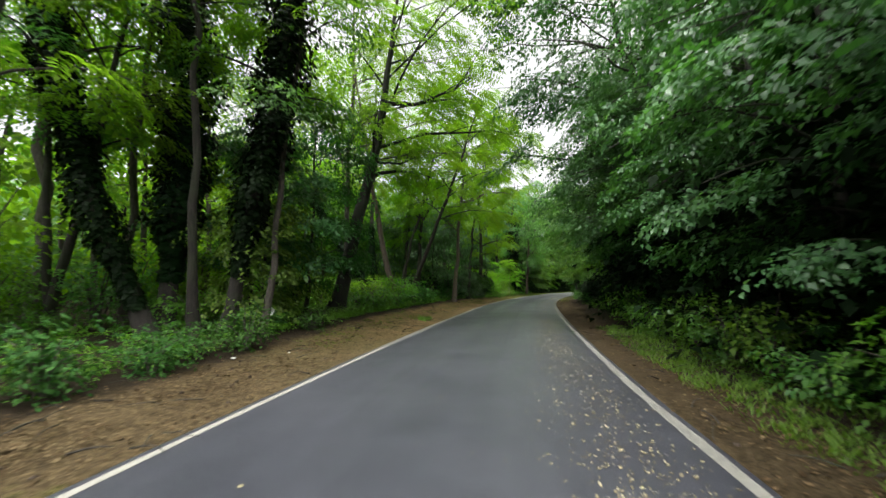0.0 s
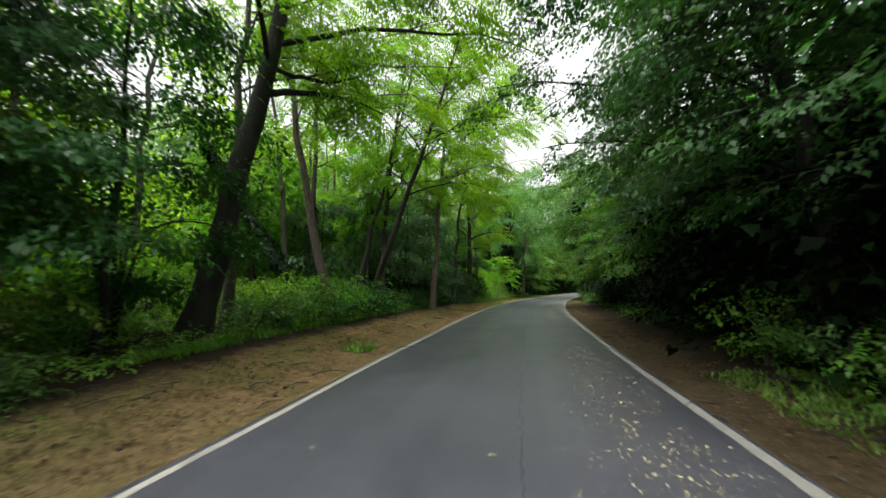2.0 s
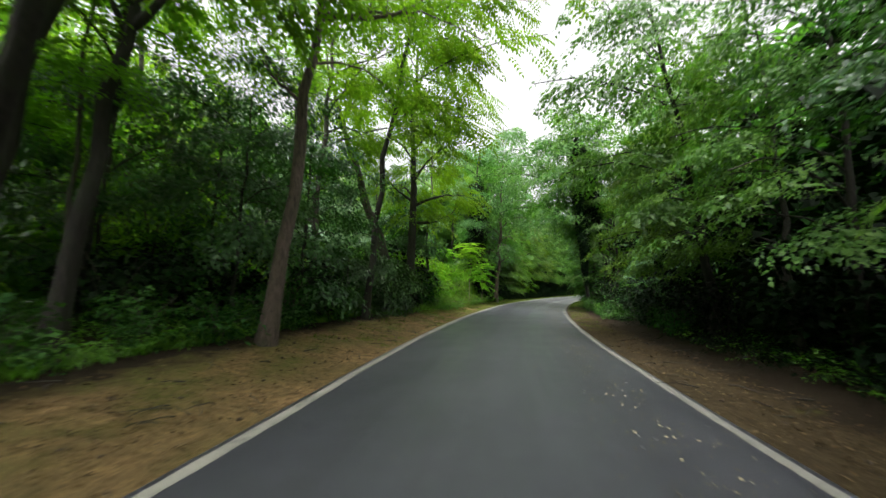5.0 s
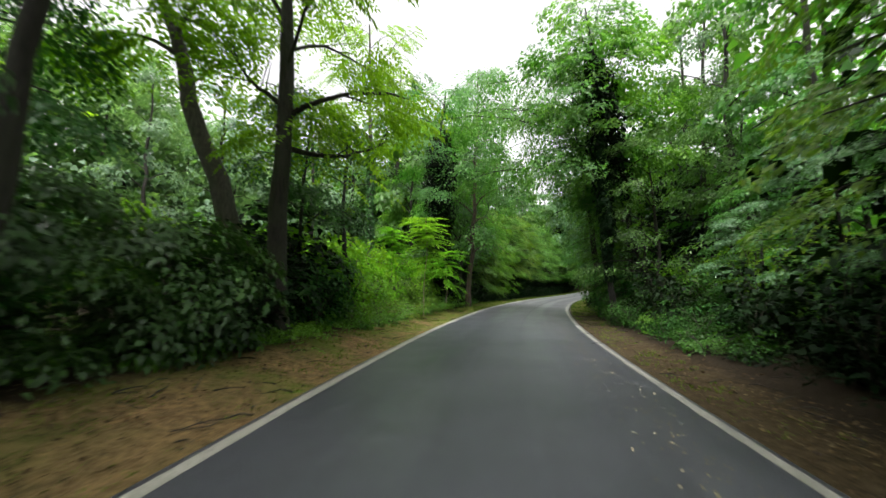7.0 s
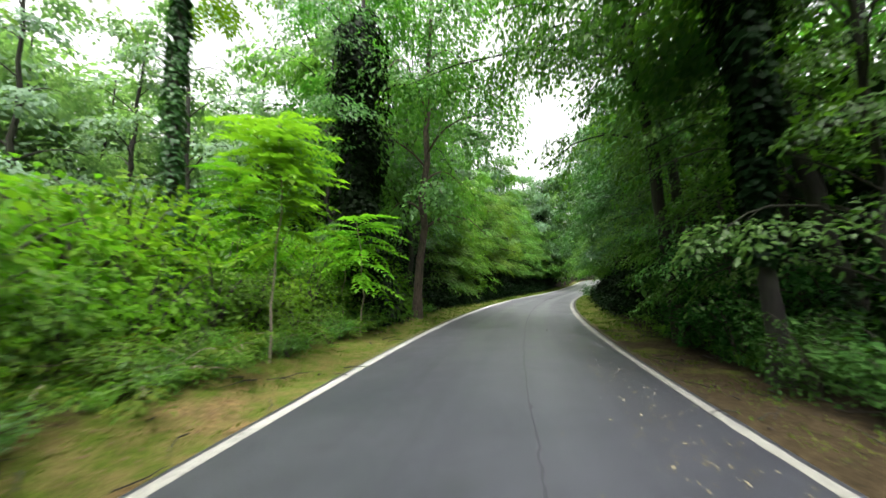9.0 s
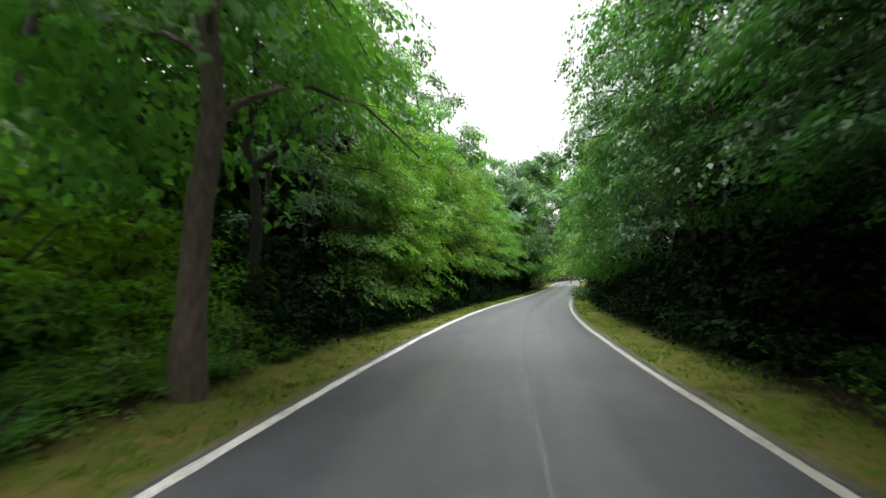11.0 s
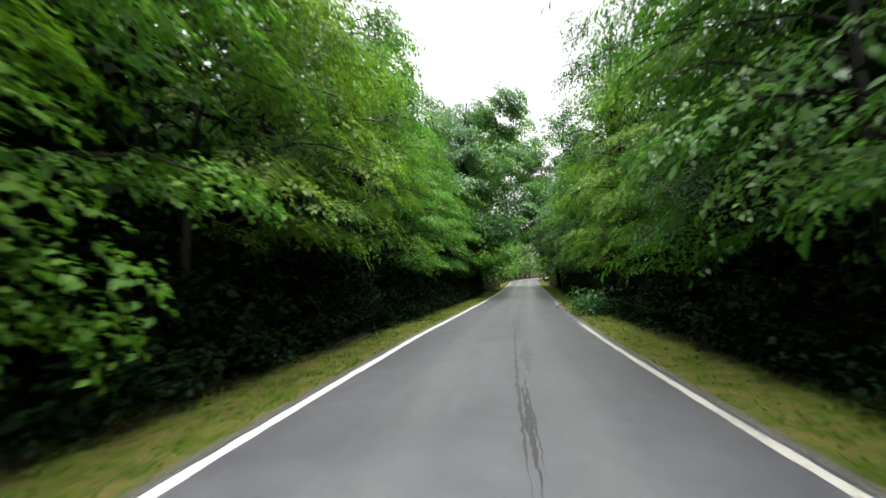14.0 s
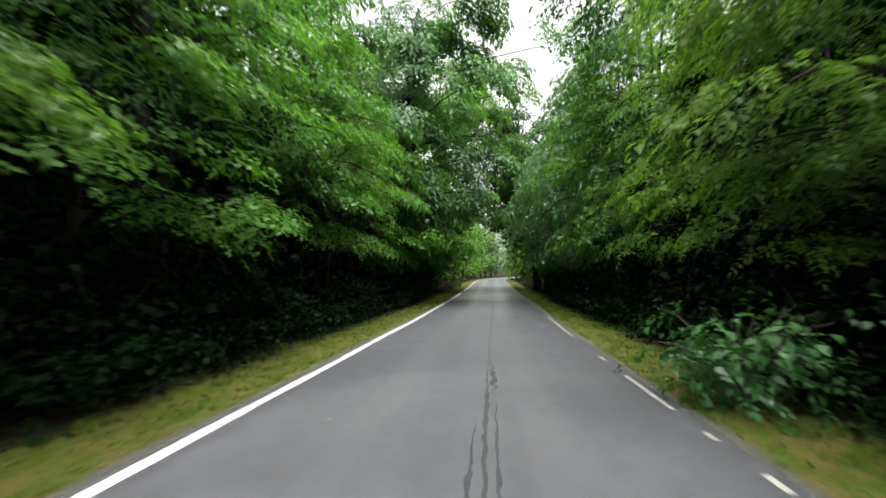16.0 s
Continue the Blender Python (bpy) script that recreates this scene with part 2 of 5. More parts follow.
def line_paint():
    m, tree, b = material("white_line_paint", 0.6)
    tex = tree.nodes.new("ShaderNodeTexCoord").outputs["Object"]
    uv = tree.nodes.new("ShaderNodeUVMap").outputs[0]
    sep = tree.nodes.new("ShaderNodeSeparateXYZ")
    tree.links.new(uv, sep.inputs[0])
    wear = noise_out(tree, tex, 22.0, 6.0, 0.75)
    big = noise_out(tree, tex, 1.1, 3.0)
    newer = tree.nodes.new("ShaderNodeMapRange")
    newer.inputs["From Min"].default_value, newer.inputs["From Max"].default_value = 40.0, 60.0
    tree.links.new(sep.outputs[0], newer.inputs["Value"])
    tone = mix_color(tree, newer.outputs[0], (0.235, 0.226, 0.198), (0.622, 0.622, 0.605))
    # the right line is older and dirtier
    tone = mix_color(tree, calc(tree, "GREATER_THAN", sep.outputs[1], 0.0), tone, mix_color(tree, newer.outputs[0], (0.168, 0.162, 0.142), (0.36, 0.35, 0.315)))
    w = calc(tree, "ADD", calc(tree, "MULTIPLY", wear, 0.7), calc(tree, "MULTIPLY", big, 0.45))
    col = mix_color(tree, ramp(tree, w, [(0.56, grey(0.0)), (0.74, grey(0.8))]), tone, (0.084, 0.084, 0.084))
    tree.links.new(col, b.inputs["Base Color"])
    bump(tree, b, wear, 0.3, 0.004)
    return m


def crack_tar():
    m, tree, b = material("dark_crack_filler", 0.55)
    tex = tree.nodes.new("ShaderNodeTexCoord").outputs["Object"]
    f = noise_out(tree, tex, 30.0, 5.0)
    tree.links.new(ramp(tree, f, [(0.3, grey(0.018)), (0.7, grey(0.055))]), b.inputs["Base Color"])
    bump(tree, b, f, 0.4, 0.01)
    return m


def earth():
    """Wood floor and verges: sandy leaf litter by the first stretch, grass further on, near-black floor beyond the
    verges.
    """
    m, tree, b = material("wood_floor", 0.95)
    uv = tree.nodes.new("ShaderNodeUVMap").outputs[0]
    tex = tree.nodes.new("ShaderNodeTexCoord").outputs["Object"]
    sep = tree.nodes.new("ShaderNodeSeparateXYZ")
    tree.links.new(uv, sep.inputs[0])
    s, d = sep.outputs[0], sep.outputs[1]
    fine = noise_out(tree, tex, 26.0, 7.0, 0.75)
    mid = noise_out(tree, tex, 3.2, 5.0, 0.65)
    big = noise_out(tree, tex, 0.7, 4.0, 0.6)
    litter = ramp(tree, fine, [(0.3, (0.0172, 0.0103, 0.00516)), (0.5, (0.0660, 0.0465, 0.0225)), (0.72, (0.152, 0.119, 0.0640))])
    sand = ramp(tree, fine, [(0.3, (0.0520, 0.0360, 0.0175)), (0.7, (0.119, 0.088, 0.0440))])
    patch = noise_out(tree, tex, 9.0, 4.0, 0.7)
    litter = mix_color(tree, ramp(tree, mid, [(0.4, grey(0.0)), (0.62, grey(0.75))]), litter, sand)
    sandy = tree.nodes.new("ShaderNodeMapRange")
    sandy.inputs["From Min"].default_value, sandy.inputs["From Max"].default_value = 7.0, 15.0
    tree.links.new(s, sandy.inputs["Value"])
    litter = mix_color(tree, 1.0, litter, ramp(tree, patch, [(0.34, grey(0.42)), (0.52, grey(1.0)), (0.7, grey(1.35))]), "MULTIPLY")
    plain_litter = litter
    yellow = ramp(tree, fine, [(0.3, (0.146, 0.088, 0.038)), (0.7, (0.302, 0.196, 0.099))])
    yellow = mix_color(tree, 1.0, yellow, ramp(tree, patch, [(0.34, (0.45, 0.36, 0.30)), (0.52, grey(1.0)), (0.7, (1.3, 1.25, 1.1))]), "MULTIPLY")
    litter = mix_color(tree, calc(tree, "MULTIPLY", sandy.outputs[0], ramp(tree, mid, [(0.35, grey(0.3)), (0.6, grey(0.9))])), litter, yellow)
    dark_floor = ramp(tree, fine, [(0.3, (0.00688, 0.00516, 0.00344)), (0.7, (0.0292, 0.0198, 0.012))])
    moss = ramp(tree, fine, [(0.3, (0.0292, 0.0533, 0.00516)), (0.7, (0.0989, 0.136, 0.0138))])
    straw = ramp(tree, fine, [(0.3, (0.086, 0.0602, 0.0215)), (0.7, (0.206, 0.163, 0.0645))])
    # how far from the asphalt, with a ragged edge
    off = calc(tree, "SUBTRACT", calc(tree, "ABSOLUTE", d), ROAD_HALF)
    off = calc(tree, "ADD", off, calc(tree, "MULTIPLY", calc(tree, "SUBTRACT", mid, 0.5), 1.5))
    left = calc(tree, "LESS_THAN", d, 0.0)
    # left verge: litter first, then mossy grass
    turn = tree.nodes.new("ShaderNodeMapRange")
    turn.inputs["From Min"].default_value, turn.inputs["From Max"].default_value = 30.0, 50.0
    tree.links.new(s, turn.inputs["Value"])
    turn_right = tree.nodes.new("ShaderNodeMapRange")
    turn_right.inputs["From Min"].default_value, turn_right.inputs["From Max"].default_value = 44.0, 60.0
    tree.links.new(s, turn_right.inputs["Value"])
    side_turn = calc(tree, "ADD", calc(tree, "MULTIPLY", turn.outputs[0], left), calc(tree, "MULTIPLY", turn_right.outputs[0], calc(tree, "SUBTRACT", 1.0, left)))
    grassy = calc(tree, "ADD", side_turn, calc(tree, "MULTIPLY", calc(tree, "SUBTRACT", big, 0.52), 2.2))
    grassy = ramp(tree, grassy, [(0.25, grey(0.0)), (0.6, grey(1.0))])
    verge_green = mix_color(tree, ramp(tree, mid, [(0.4, grey(0.0)), (0.62, grey(0.8))]), moss, straw)
    brown = mix_color(tree, left, mix_color(tree, 0.5, dark_floor, plain_litter), litter)
    # a film of moss over the outer half of the sandy verge
    film = calc(tree, "MULTIPLY", ramp(tree, off, [(0.8, grey(0.0)), (1.3, grey(1.0))]), ramp(tree, big, [(0.42, grey(0.0)), (0.58, grey(0.55))]))
    film = calc(tree, "MULTIPLY", film, calc(tree, "MULTIPLY", sandy.outputs[0], left))
    brown = mix_color(tree, film, brown, verge_green)
    dull = tree.nodes.new("ShaderNodeMapRange")
    dull.inputs["From Min"].default_value, dull.inputs["From Max"].default_value = 5.0, 9.0
    tree.links.new(s, dull.inputs["Value"])
    olive = calc(tree, "MULTIPLY", calc(tree, "MULTIPLY", dull.outputs[0], left), ramp(tree, big, [(0.36, grey(0.1)), (0.6, grey(0.5))]))
    brown = mix_color(tree, olive, brown, ramp(tree, fine, [(0.3, (0.030, 0.030, 0.010)), (0.7, (0.112, 0.102, 0.036))]))
    verge = mix_color(tree, grassy, brown, verge_green)
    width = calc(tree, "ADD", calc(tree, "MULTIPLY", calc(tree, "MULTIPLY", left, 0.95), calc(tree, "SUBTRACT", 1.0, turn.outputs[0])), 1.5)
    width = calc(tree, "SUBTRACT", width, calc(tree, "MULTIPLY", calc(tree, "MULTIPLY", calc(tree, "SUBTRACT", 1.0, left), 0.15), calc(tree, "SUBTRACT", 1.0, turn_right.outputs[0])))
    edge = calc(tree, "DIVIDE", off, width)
    # past the verge's width the floor turns near black
    col = mix_color(tree, ramp(tree, edge, [(0.75, grey(0.0)), (1.25, grey(1.0))]), verge, dark_floor)
    # a strip of grey grit washed off the older asphalt
    rim = calc(tree, "SUBTRACT", calc(tree, "ABSOLUTE", d), ROAD_HALF)
    rim = calc(tree, "ADD", rim, calc(tree, "MULTIPLY", calc(tree, "SUBTRACT", patch, 0.5), 0.22))
    grit = calc(tree, "MULTIPLY", ramp(tree, rim, [(0.13, grey(0.9)), (0.24, grey(0.0))]), turn_right.outputs[0])
    col = mix_color(tree, grit, col, ramp(tree, fine, [(0.3, (0.050, 0.048, 0.045)), (0.7, (0.150, 0.145, 0.135))]))
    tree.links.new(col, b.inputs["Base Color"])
    bump(tree, b, fine, 0.8, 0.04)
    b.inputs["Specular IOR Level"].default_value = 0.1
    return m


ASPHALT, PAINT, TAR, EARTH = asphalt(), line_paint(), crack_tar(), earth()


def plain(name, color, rough=0.6, spread=0.25, scale=40.0):
    m, tree, b = material(name, rough)
    tex = tree.nodes.new("ShaderNodeTexCoord").outputs["Object"]
    f = noise_out(tree, tex, scale, 4.0)
    lo = tuple(c * (1 - spread) for c in color)
    hi = tuple(min(1.0, c * (1 + spread)) for c in color)
    tree.links.new(ramp(tree, f, [(0.3, lo), (0.7, hi)]), b.inputs["Base Color"])
    return m


SEAM = plain("pale_seam", (0.090, 0.090, 0.098), 0.6, 0.25)
FRESH_SEAM = plain("fresh_dark_seam", (0.026, 0.0265, 0.031), 0.5, 0.3)
SOFT_STAIN = plain("faint_dark_stain", (0.072, 0.071, 0.073), 0.5, 0.5, 22.0)
STAIN = plain("oil_dark_asphalt", (0.034, 0.034, 0.037), 0.6, 0.5, 22.0)
PAPER = plain("crumpled_paper", (0.72, 0.74, 0.72), 0.7, 0.12)
CLOD = plain("earth_clod", (0.028, 0.018, 0.011), 0.95, 0.5, 30.0)
WOOD_POLE = plain("weathered_pole", (0.20, 0.17, 0.13), 0.9, 0.35)


# ---- mesh helpers ----
def quads_mesh(name, verts, quads, mat, uvs=None, smooth=False):
    """A mesh of four-cornered faces from arrays."""
    me = bpy.data.meshes.new(name)
    verts = np.asarray(verts, np.float32).reshape(-1, 3)
    quads = np.asarray(quads, np.int32).reshape(-1, 4)
    me.vertices.add(len(verts))
    me.vertices.foreach_set("co", verts.ravel())
    me.loops.add(quads.size)
    me.loops.foreach_set("vertex_index", quads.ravel())
    me.polygons.add(len(quads))
    me.polygons.foreach_set("loop_start", np.arange(0, quads.size, 4, dtype=np.int32))
    if uvs is not None:
        layer = me.uv_layers.new(name="UVMap")
        layer.data.foreach_set("uv", np.asarray(uvs, np.float32)[quads.ravel()].ravel())
    me.update(calc_edges=True)
    me.validate()
    if smooth:
        me.polygons.foreach_set("use_smooth", np.ones(len(quads), bool))
    me.materials.append(mat)
    return me


def part_mesh(name, me, parent, label=""):
    ob = new(name, me)
    ob.parent = parent
    if label:
        tagged(ob, label)
    return ob


def leaf_cards(count):
    """count leaves laid one behind the other: index of their four corners."""
    return np.arange(count * 4, dtype=np.int32).reshape(-1, 4)


def one_leaf(base, way, up, long, wide, fold=0.22, droop=0.15):
    """The corners of one folded leaf: stalk, side, tip, side."""
    way = way / np.linalg.norm(way)
    side = np.cross(up, way)
    side /= max(np.linalg.norm(side), 1e-6)
    top = np.cross(way, side)
    mid = base + way * long * 0.45
    return [base, mid + side * wide * 0.5 + top * wide * fold, base + way * long - top * long * droop, mid - side * wide * 0.5 + top * wide * fold]


def spray_pinnate(rng, pairs, length, leaf, wide, droop):
    """A feathered leaf: leaflets in pairs along a drooping stalk. Unit frame: x ahead, z up."""
    out = []
    for i in range(pairs):
        u = (i + 0.6) / pairs
        p = np.array([u * length, 0.0, -droop * u * u * length])
        for side in (-1, 1):
            way = np.array([0.45, side, -0.25 + rng.uniform(-0.15, 0.15)])
            k = leaf * (1.0 - 0.35 * abs(u - 0.5)) * rng.uniform(0.85, 1.15)
            out.append(one_leaf(p, way, np.array([0.1, 0, 1.0]), k, k * wide))
    p = np.array([length, 0.0, -droop * length])
    out.append(one_leaf(p, np.array([1.0, 0, -0.5]), np.array([0.3, 0, 1.0]), leaf, leaf * wide))
    return np.array(out)


def spray_flat(rng, count, length, leaf, wide, droop):
    """A twig with leaves to either side, lying in a rough plane, with small side twigs."""
    out = []
    for i in range(count):
        u = (i + rng.uniform(0.2, 0.8)) / count
        spread = rng.uniform(-1, 1) * 0.45 * length * (1.0 - 0.5 * u)
        p = np.array([u * length, spread, -droop * u * u * length + rng.uniform(-0.05, 0.05) * length - abs(spread) * 0.2])
        way = np.array([rng.uniform(0.3, 1.0), np.sign(spread) * rng.uniform(0.2, 1.0), rng.uniform(-0.75, 0.1)])
        up = np.array([rng.uniform(-0.3, 0.5), rng.uniform(-0.4, 0.4), 1.0])
        k = leaf * rng.uniform(0.65, 1.2)
        out.append(one_leaf(p, way, up, k, k * wide, 0.16, 0.2))
    return np.array(out)


def place_sprays(templates, rng, centers, ways, ups, sizes):
    """All leaves of many sprays as one array of corners."""
    centers, ways, ups = np.asarray(centers, float), np.asarray(ways, float), np.asarray(ups, float)
    ways = ways / np.maximum(np.linalg.norm(ways, axis=1, keepdims=True), 1e-6)
    side = np.cross(ups, ways)
    side /= np.maximum(np.linalg.norm(side, axis=1, keepdims=True), 1e-6)
    top = np.cross(ways, side)
    pick = rng.integers(0, len(templates), len(centers))
    chunks = []
    for k, tpl in enumerate(templates):
        m = pick == k
        if not m.any():
            continue
        R = np.stack([ways[m], side[m], top[m]], axis=1) * np.asarray(sizes)[m][:, None, None]
        v = np.einsum("lcj,njk->nlck", tpl, R) + centers[m][:, None, None, :]
        chunks.append(v.reshape(-1, 3))
    return np.concatenate(chunks)


RNG = np.random.default_rng(7)
FLAT = [spray_flat(RNG, 11, 0.56, 0.126, 0.62, 0.25) for _ in range(4)]
FLAT_FINE = [spray_flat(RNG, 13, 0.50, 0.092, 0.55, 0.25) for _ in range(4)]
LOCUST = [spray_pinnate(RNG, 5, 0.38, 0.092, 0.48, 0.3) for _ in range(3)]
SUMAC = [spray_pinnate(RNG, 9, 0.75, 0.19, 0.42, 0.45) for _ in range(3)]
SUMAC_SMALL = [spray_pinnate(RNG, 7, 0.6, 0.14, 0.34, 0.5) for _ in range(2)]
DEEP_SPRAY = [spray_flat(RNG, 5, 0.8, 0.34, 0.7, 0.3) for _ in range(3)]
FAR_SPRAY = [spray_flat(RNG, 9, 0.85, 0.24, 0.65, 0.3) for _ in range(3)]
HANGING = [spray_flat(RNG, 12, 0.85, 0.150, 0.6, 0.75) for _ in range(4)]
LIGHT_FAN = [spray_pinnate(RNG, 5, 0.55, 0.155, 0.50, 0.35) for _ in range(3)]


def tube(path, radii, sides=7, wobble=0.0, seed=0):
    """Corners and faces of a tapered tube along a path."""
    path, radii = np.asarray(path, float), np.asarray(radii, float)
    t = np.gradient(path, axis=0)
    t /= np.maximum(np.linalg.norm(t, axis=1, keepdims=True), 1e-6)
    ref = np.array([1.0, 0.15, 0.0]) if abs(t[0][0]) < 0.8 else np.array([0.0, 1.0, 0.2])
    a = np.cross(t, ref)
    a /= np.linalg.norm(a, axis=1, keepdims=True)
    b = np.cross(t, a)
    ang = np.linspace(0, 2 * math.pi, sides, endpoint=False)
    k = np.ones((len(path), sides))
    if wobble:
        k += wobble * np.random.default_rng(seed).uniform(-1, 1, k.shape)
    ring = (a[:, None, :] * np.cos(ang)[None, :, None] + b[:, None, :] * np.sin(ang)[None, :, None]) * (radii[:, None] * k)[:, :, None]
    v = (path[:, None, :] + ring).reshape(-1, 3)
    i = np.arange(len(path) - 1)[:, None] * sides
    j = np.arange(sides)[None, :]
    q = np.stack([i + j, i + (j + 1) % sides, i + sides + (j + 1) % sides, i + sides + j], -1).reshape(-1, 4)
    return v, q


def join(pieces):
    vs, qs, n = [], [], 0
    for v, q in pieces:
        vs.append(v)
        qs.append(q + n)
        n += len(v)
    return np.concatenate(vs), np.concatenate(qs)


def bent(p, q, bow, steps, rng, crooked=0.02):
    """A path from p to q that bows, with small kinks."""
    p, q = np.asarray(p, float), np.asarray(q, float)
    u = np.linspace(0, 1, steps)[:, None]
    off = np.asarray(bow, float)[None, :] * (4 * u * (1 - u))
    kink = rng.normal(0, crooked * np.linalg.norm(q - p), (steps, 3)) * np.sqrt(u * (1 - u))
    return p + (q - p) * u + off + kink


def make_tree(seed, height, girth, lean=(0, 0), crown_low=0.3, crown_r=3.0, limbs=9, clumps=5, sprays=12, templates=None, leaf=None,
              bark=None, size=1.0, bias=(0, 0), ivy=0.0, droop=0.0, flat=0.38, label="", category="tree", taper=0.22, ivy_thick=0.25, ivy_low=0.0, ivy_leaf=None, wall=False, fan=0.85, name="tree", arc=None, joined=False, stand=None, arms=()):
    """A tree: trunk, main limbs, crown of leafy sprays in layered clumps; ivy: height to which the trunk is clad."""
    rng = np.random.default_rng(seed)
    root = tagged(new(name), label, category)
    foot, top = np.zeros(3), np.array([lean[0], lean[1], height])
    trunk = bent(foot - (0, 0, 0.25), top, (rng.normal(0, 0.018 * height), rng.normal(0, 0.018 * height), 0), 14, rng, 0.008)
    u = np.linspace(0, 1, 14)
    rad = girth * (1 - (1 - taper) * u) * (1 + 0.55 * np.exp(-u * height / 0.45))
    wood = [tube(trunk, rad, 10, 0.07, seed)]
    leaves_c, leaves_w, leaves_u, leaves_s = [], [], [], []
    ga = rng.uniform(0, 6.28)
    for i in range(limbs):
        f = crown_low + (0.97 - crown_low) * (i + rng.uniform(0.1, 0.9)) / limbs
        ga += 2.4 + rng.normal(0, 0.35)
        k = np.interp(f, u, np.arange(14))
        p = trunk[int(k)] + (trunk[min(int(k) + 1, 13)] - trunk[int(k)]) * (k % 1)
        w = (f - crown_low) / max(1 - crown_low, 1e-3)
        shape = min(1.06 - 0.72 * w ** 1.6, 0.66 + 1.3 * w) if wall else 0.55 + 0.9 * w * (1 - w) * 2 - 0.35 * w * w
        reach = crown_r * shape * rng.uniform(0.75, 1.15)
        az = ga if arc is None else arc * (2 * ((ga / 6.2832) % 1.0) - 1)
        out = np.array([math.cos(az), math.sin(az), 0.0])
        out = out * reach + np.array([bias[0], bias[1], 0.0]) * rng.uniform(0.4, 1.0)
        lift = reach * (0.25 + 0.45 * w - droop)
        tip = p + out + (0, 0, lift)
        arm = bent(p, tip, (0, 0, reach * (0.12 + 0.5 * droop)), 8, rng)
        r0 = girth * (1 - (1 - taper) * f) * rng.uniform(0.32, 0.5)
        pieces = [tube(arm, np.linspace(r0, 0.012, 8), 6, 0.05, seed + i)]
        for j in range(clumps):
            v = 0.35 + 0.65 * (j + rng.uniform(0, 1)) / clumps
            kk = v * 7
            c = arm[min(int(kk), 7)] + rng.normal(0, 0.15 * reach, 3) * (1, 1, 0.55)
            c[2] = max(c[2], 0.5)
            a0 = arm[max(min(int(kk) - 1, 7), 0)]
            if j % 2 == 0:
                pieces.append(tube(bent(a0, c, (0, 0, 0.05), 4, rng), np.linspace(max(0.012, r0 * 0.3), 0.006, 4), 4))
            n = max(3, int(sprays * rng.uniform(0.7, 1.35)))
            rad_c = rng.uniform(0.6, 1.1) * fan
            # a drooping fan of twigs that points away from the trunk
            aim = c - p + out * 0.3 + rng.normal(0, 0.25 * reach, 3)
            aim[2] = 0.0
            aim /= max(np.linalg.norm(aim), 1e-3)
            cross = np.array([-aim[1], aim[0], 0.0])
            fu, fv = rng.uniform(-0.45, 1.0, n), rng.uniform(-0.85, 0.85, n)
            fv *= 1.05 - 0.4 * np.abs(fu)
            q = (aim[None] * fu[:, None] + cross[None] * fv[:, None]) * rad_c
            q[:, 2] += rad_c * (-(0.22 + droop) * (fu * fu + fv * fv) + rng.normal(0, 0.30 * flat, n))
            leaves_c.append(c + q)
            wv = aim[None] * rng.uniform(0.5, 1.0, n)[:, None] + cross[None] * (fv * 0.9 + rng.normal(0, 0.25, n))[:, None]
            wv[:, 2] -= 0.12 + 0.5 * droop + 0.35 * np.abs(fu)
            leaves_w.append(wv)
            tilt = 0.42 if wall else 0.2
            leaves_u.append(np.stack([rng.normal(0, tilt, n), rng.normal(0, tilt, n), np.ones(n)], 1) + aim[None] * (0.8 if wall else 0.3))
            leaves_s.append(rng.uniform(0.75, 1.25, n) * size)
        if joined:
            wood += pieces
        else:
            part_mesh("limb", quads_mesh("limb", *join(pieces), bark, smooth=True), root)
    for i, (high, way, thick) in enumerate(arms):
        # a strong single limb: out first, then up
        k = np.interp(high, trunk[:, 2], np.arange(14))
        p = trunk[int(k)] + (trunk[min(int(k) + 1, 13)] - trunk[int(k)]) * (k % 1)
        way = np.array(way, float)
        reach = np.linalg.norm(way)
        arm = bent(p, p + way, (0, 0, -0.1 * reach), 10, rng, 0.025)
        pieces = [tube(arm, np.linspace(thick, 0.02, 10), 8, 0.06, seed + 50 + i)]
        for j in range(7):
            a0 = arm[3 + j]
            c = a0 + rng.normal(0, 0.16 * reach, 3) + (0, 0, 0.12 * reach)
            pieces.append(tube(bent(a0, c, (0, 0, 0.06), 5, rng), np.linspace(max(0.012, thick * 0.3), 0.006, 5), 5))
            n = sprays
            q = rng.normal(0, 0.3 * fan, (n, 3)) * (1, 1, 0.5)
            leaves_c.append(c + q)
            leaves_w.append(q + way[None] / reach * 0.4 - np.array([[0, 0, 0.15]]))
            leaves_u.append(np.stack([rng.normal(0, 0.3, n), rng.normal(0, 0.3, n), np.ones(n)], 1))
            leaves_s.append(rng.uniform(0.75, 1.2, n) * size)
        part_mesh("limb", quads_mesh("limb", *join(pieces), bark, smooth=True), root)
    stem = part_mesh("trunk", quads_mesh("trunk", *join(wood), bark, smooth=True), root)
    lc, lw, lu, ls = (np.concatenate(a) for a in (leaves_c, leaves_w, leaves_u, leaves_s))
    if stand:
        # twigs over the lane are cut back to the height of a lorry
        q = np.abs([along(a + stand[0], b + stand[1])[1] for a, b in lc[:, :2]])
        keep = (q > 3.2) | (lc[:, 2] > 4.6)
        lc, lw, lu, ls = lc[keep], lw[keep], lu[keep], ls[keep]
    v = place_sprays(templates, rng, lc, lw, lu, ls)
    part_mesh("crown", quads_mesh("crown", v, leaf_cards(len(v) // 4), leaf), root)
    if ivy:
        clad(stem, trunk, rad, ivy, ivy_thick, rng, ivy_low, ivy_leaf or LEAF_IVY_AND_SHADE)
    return root


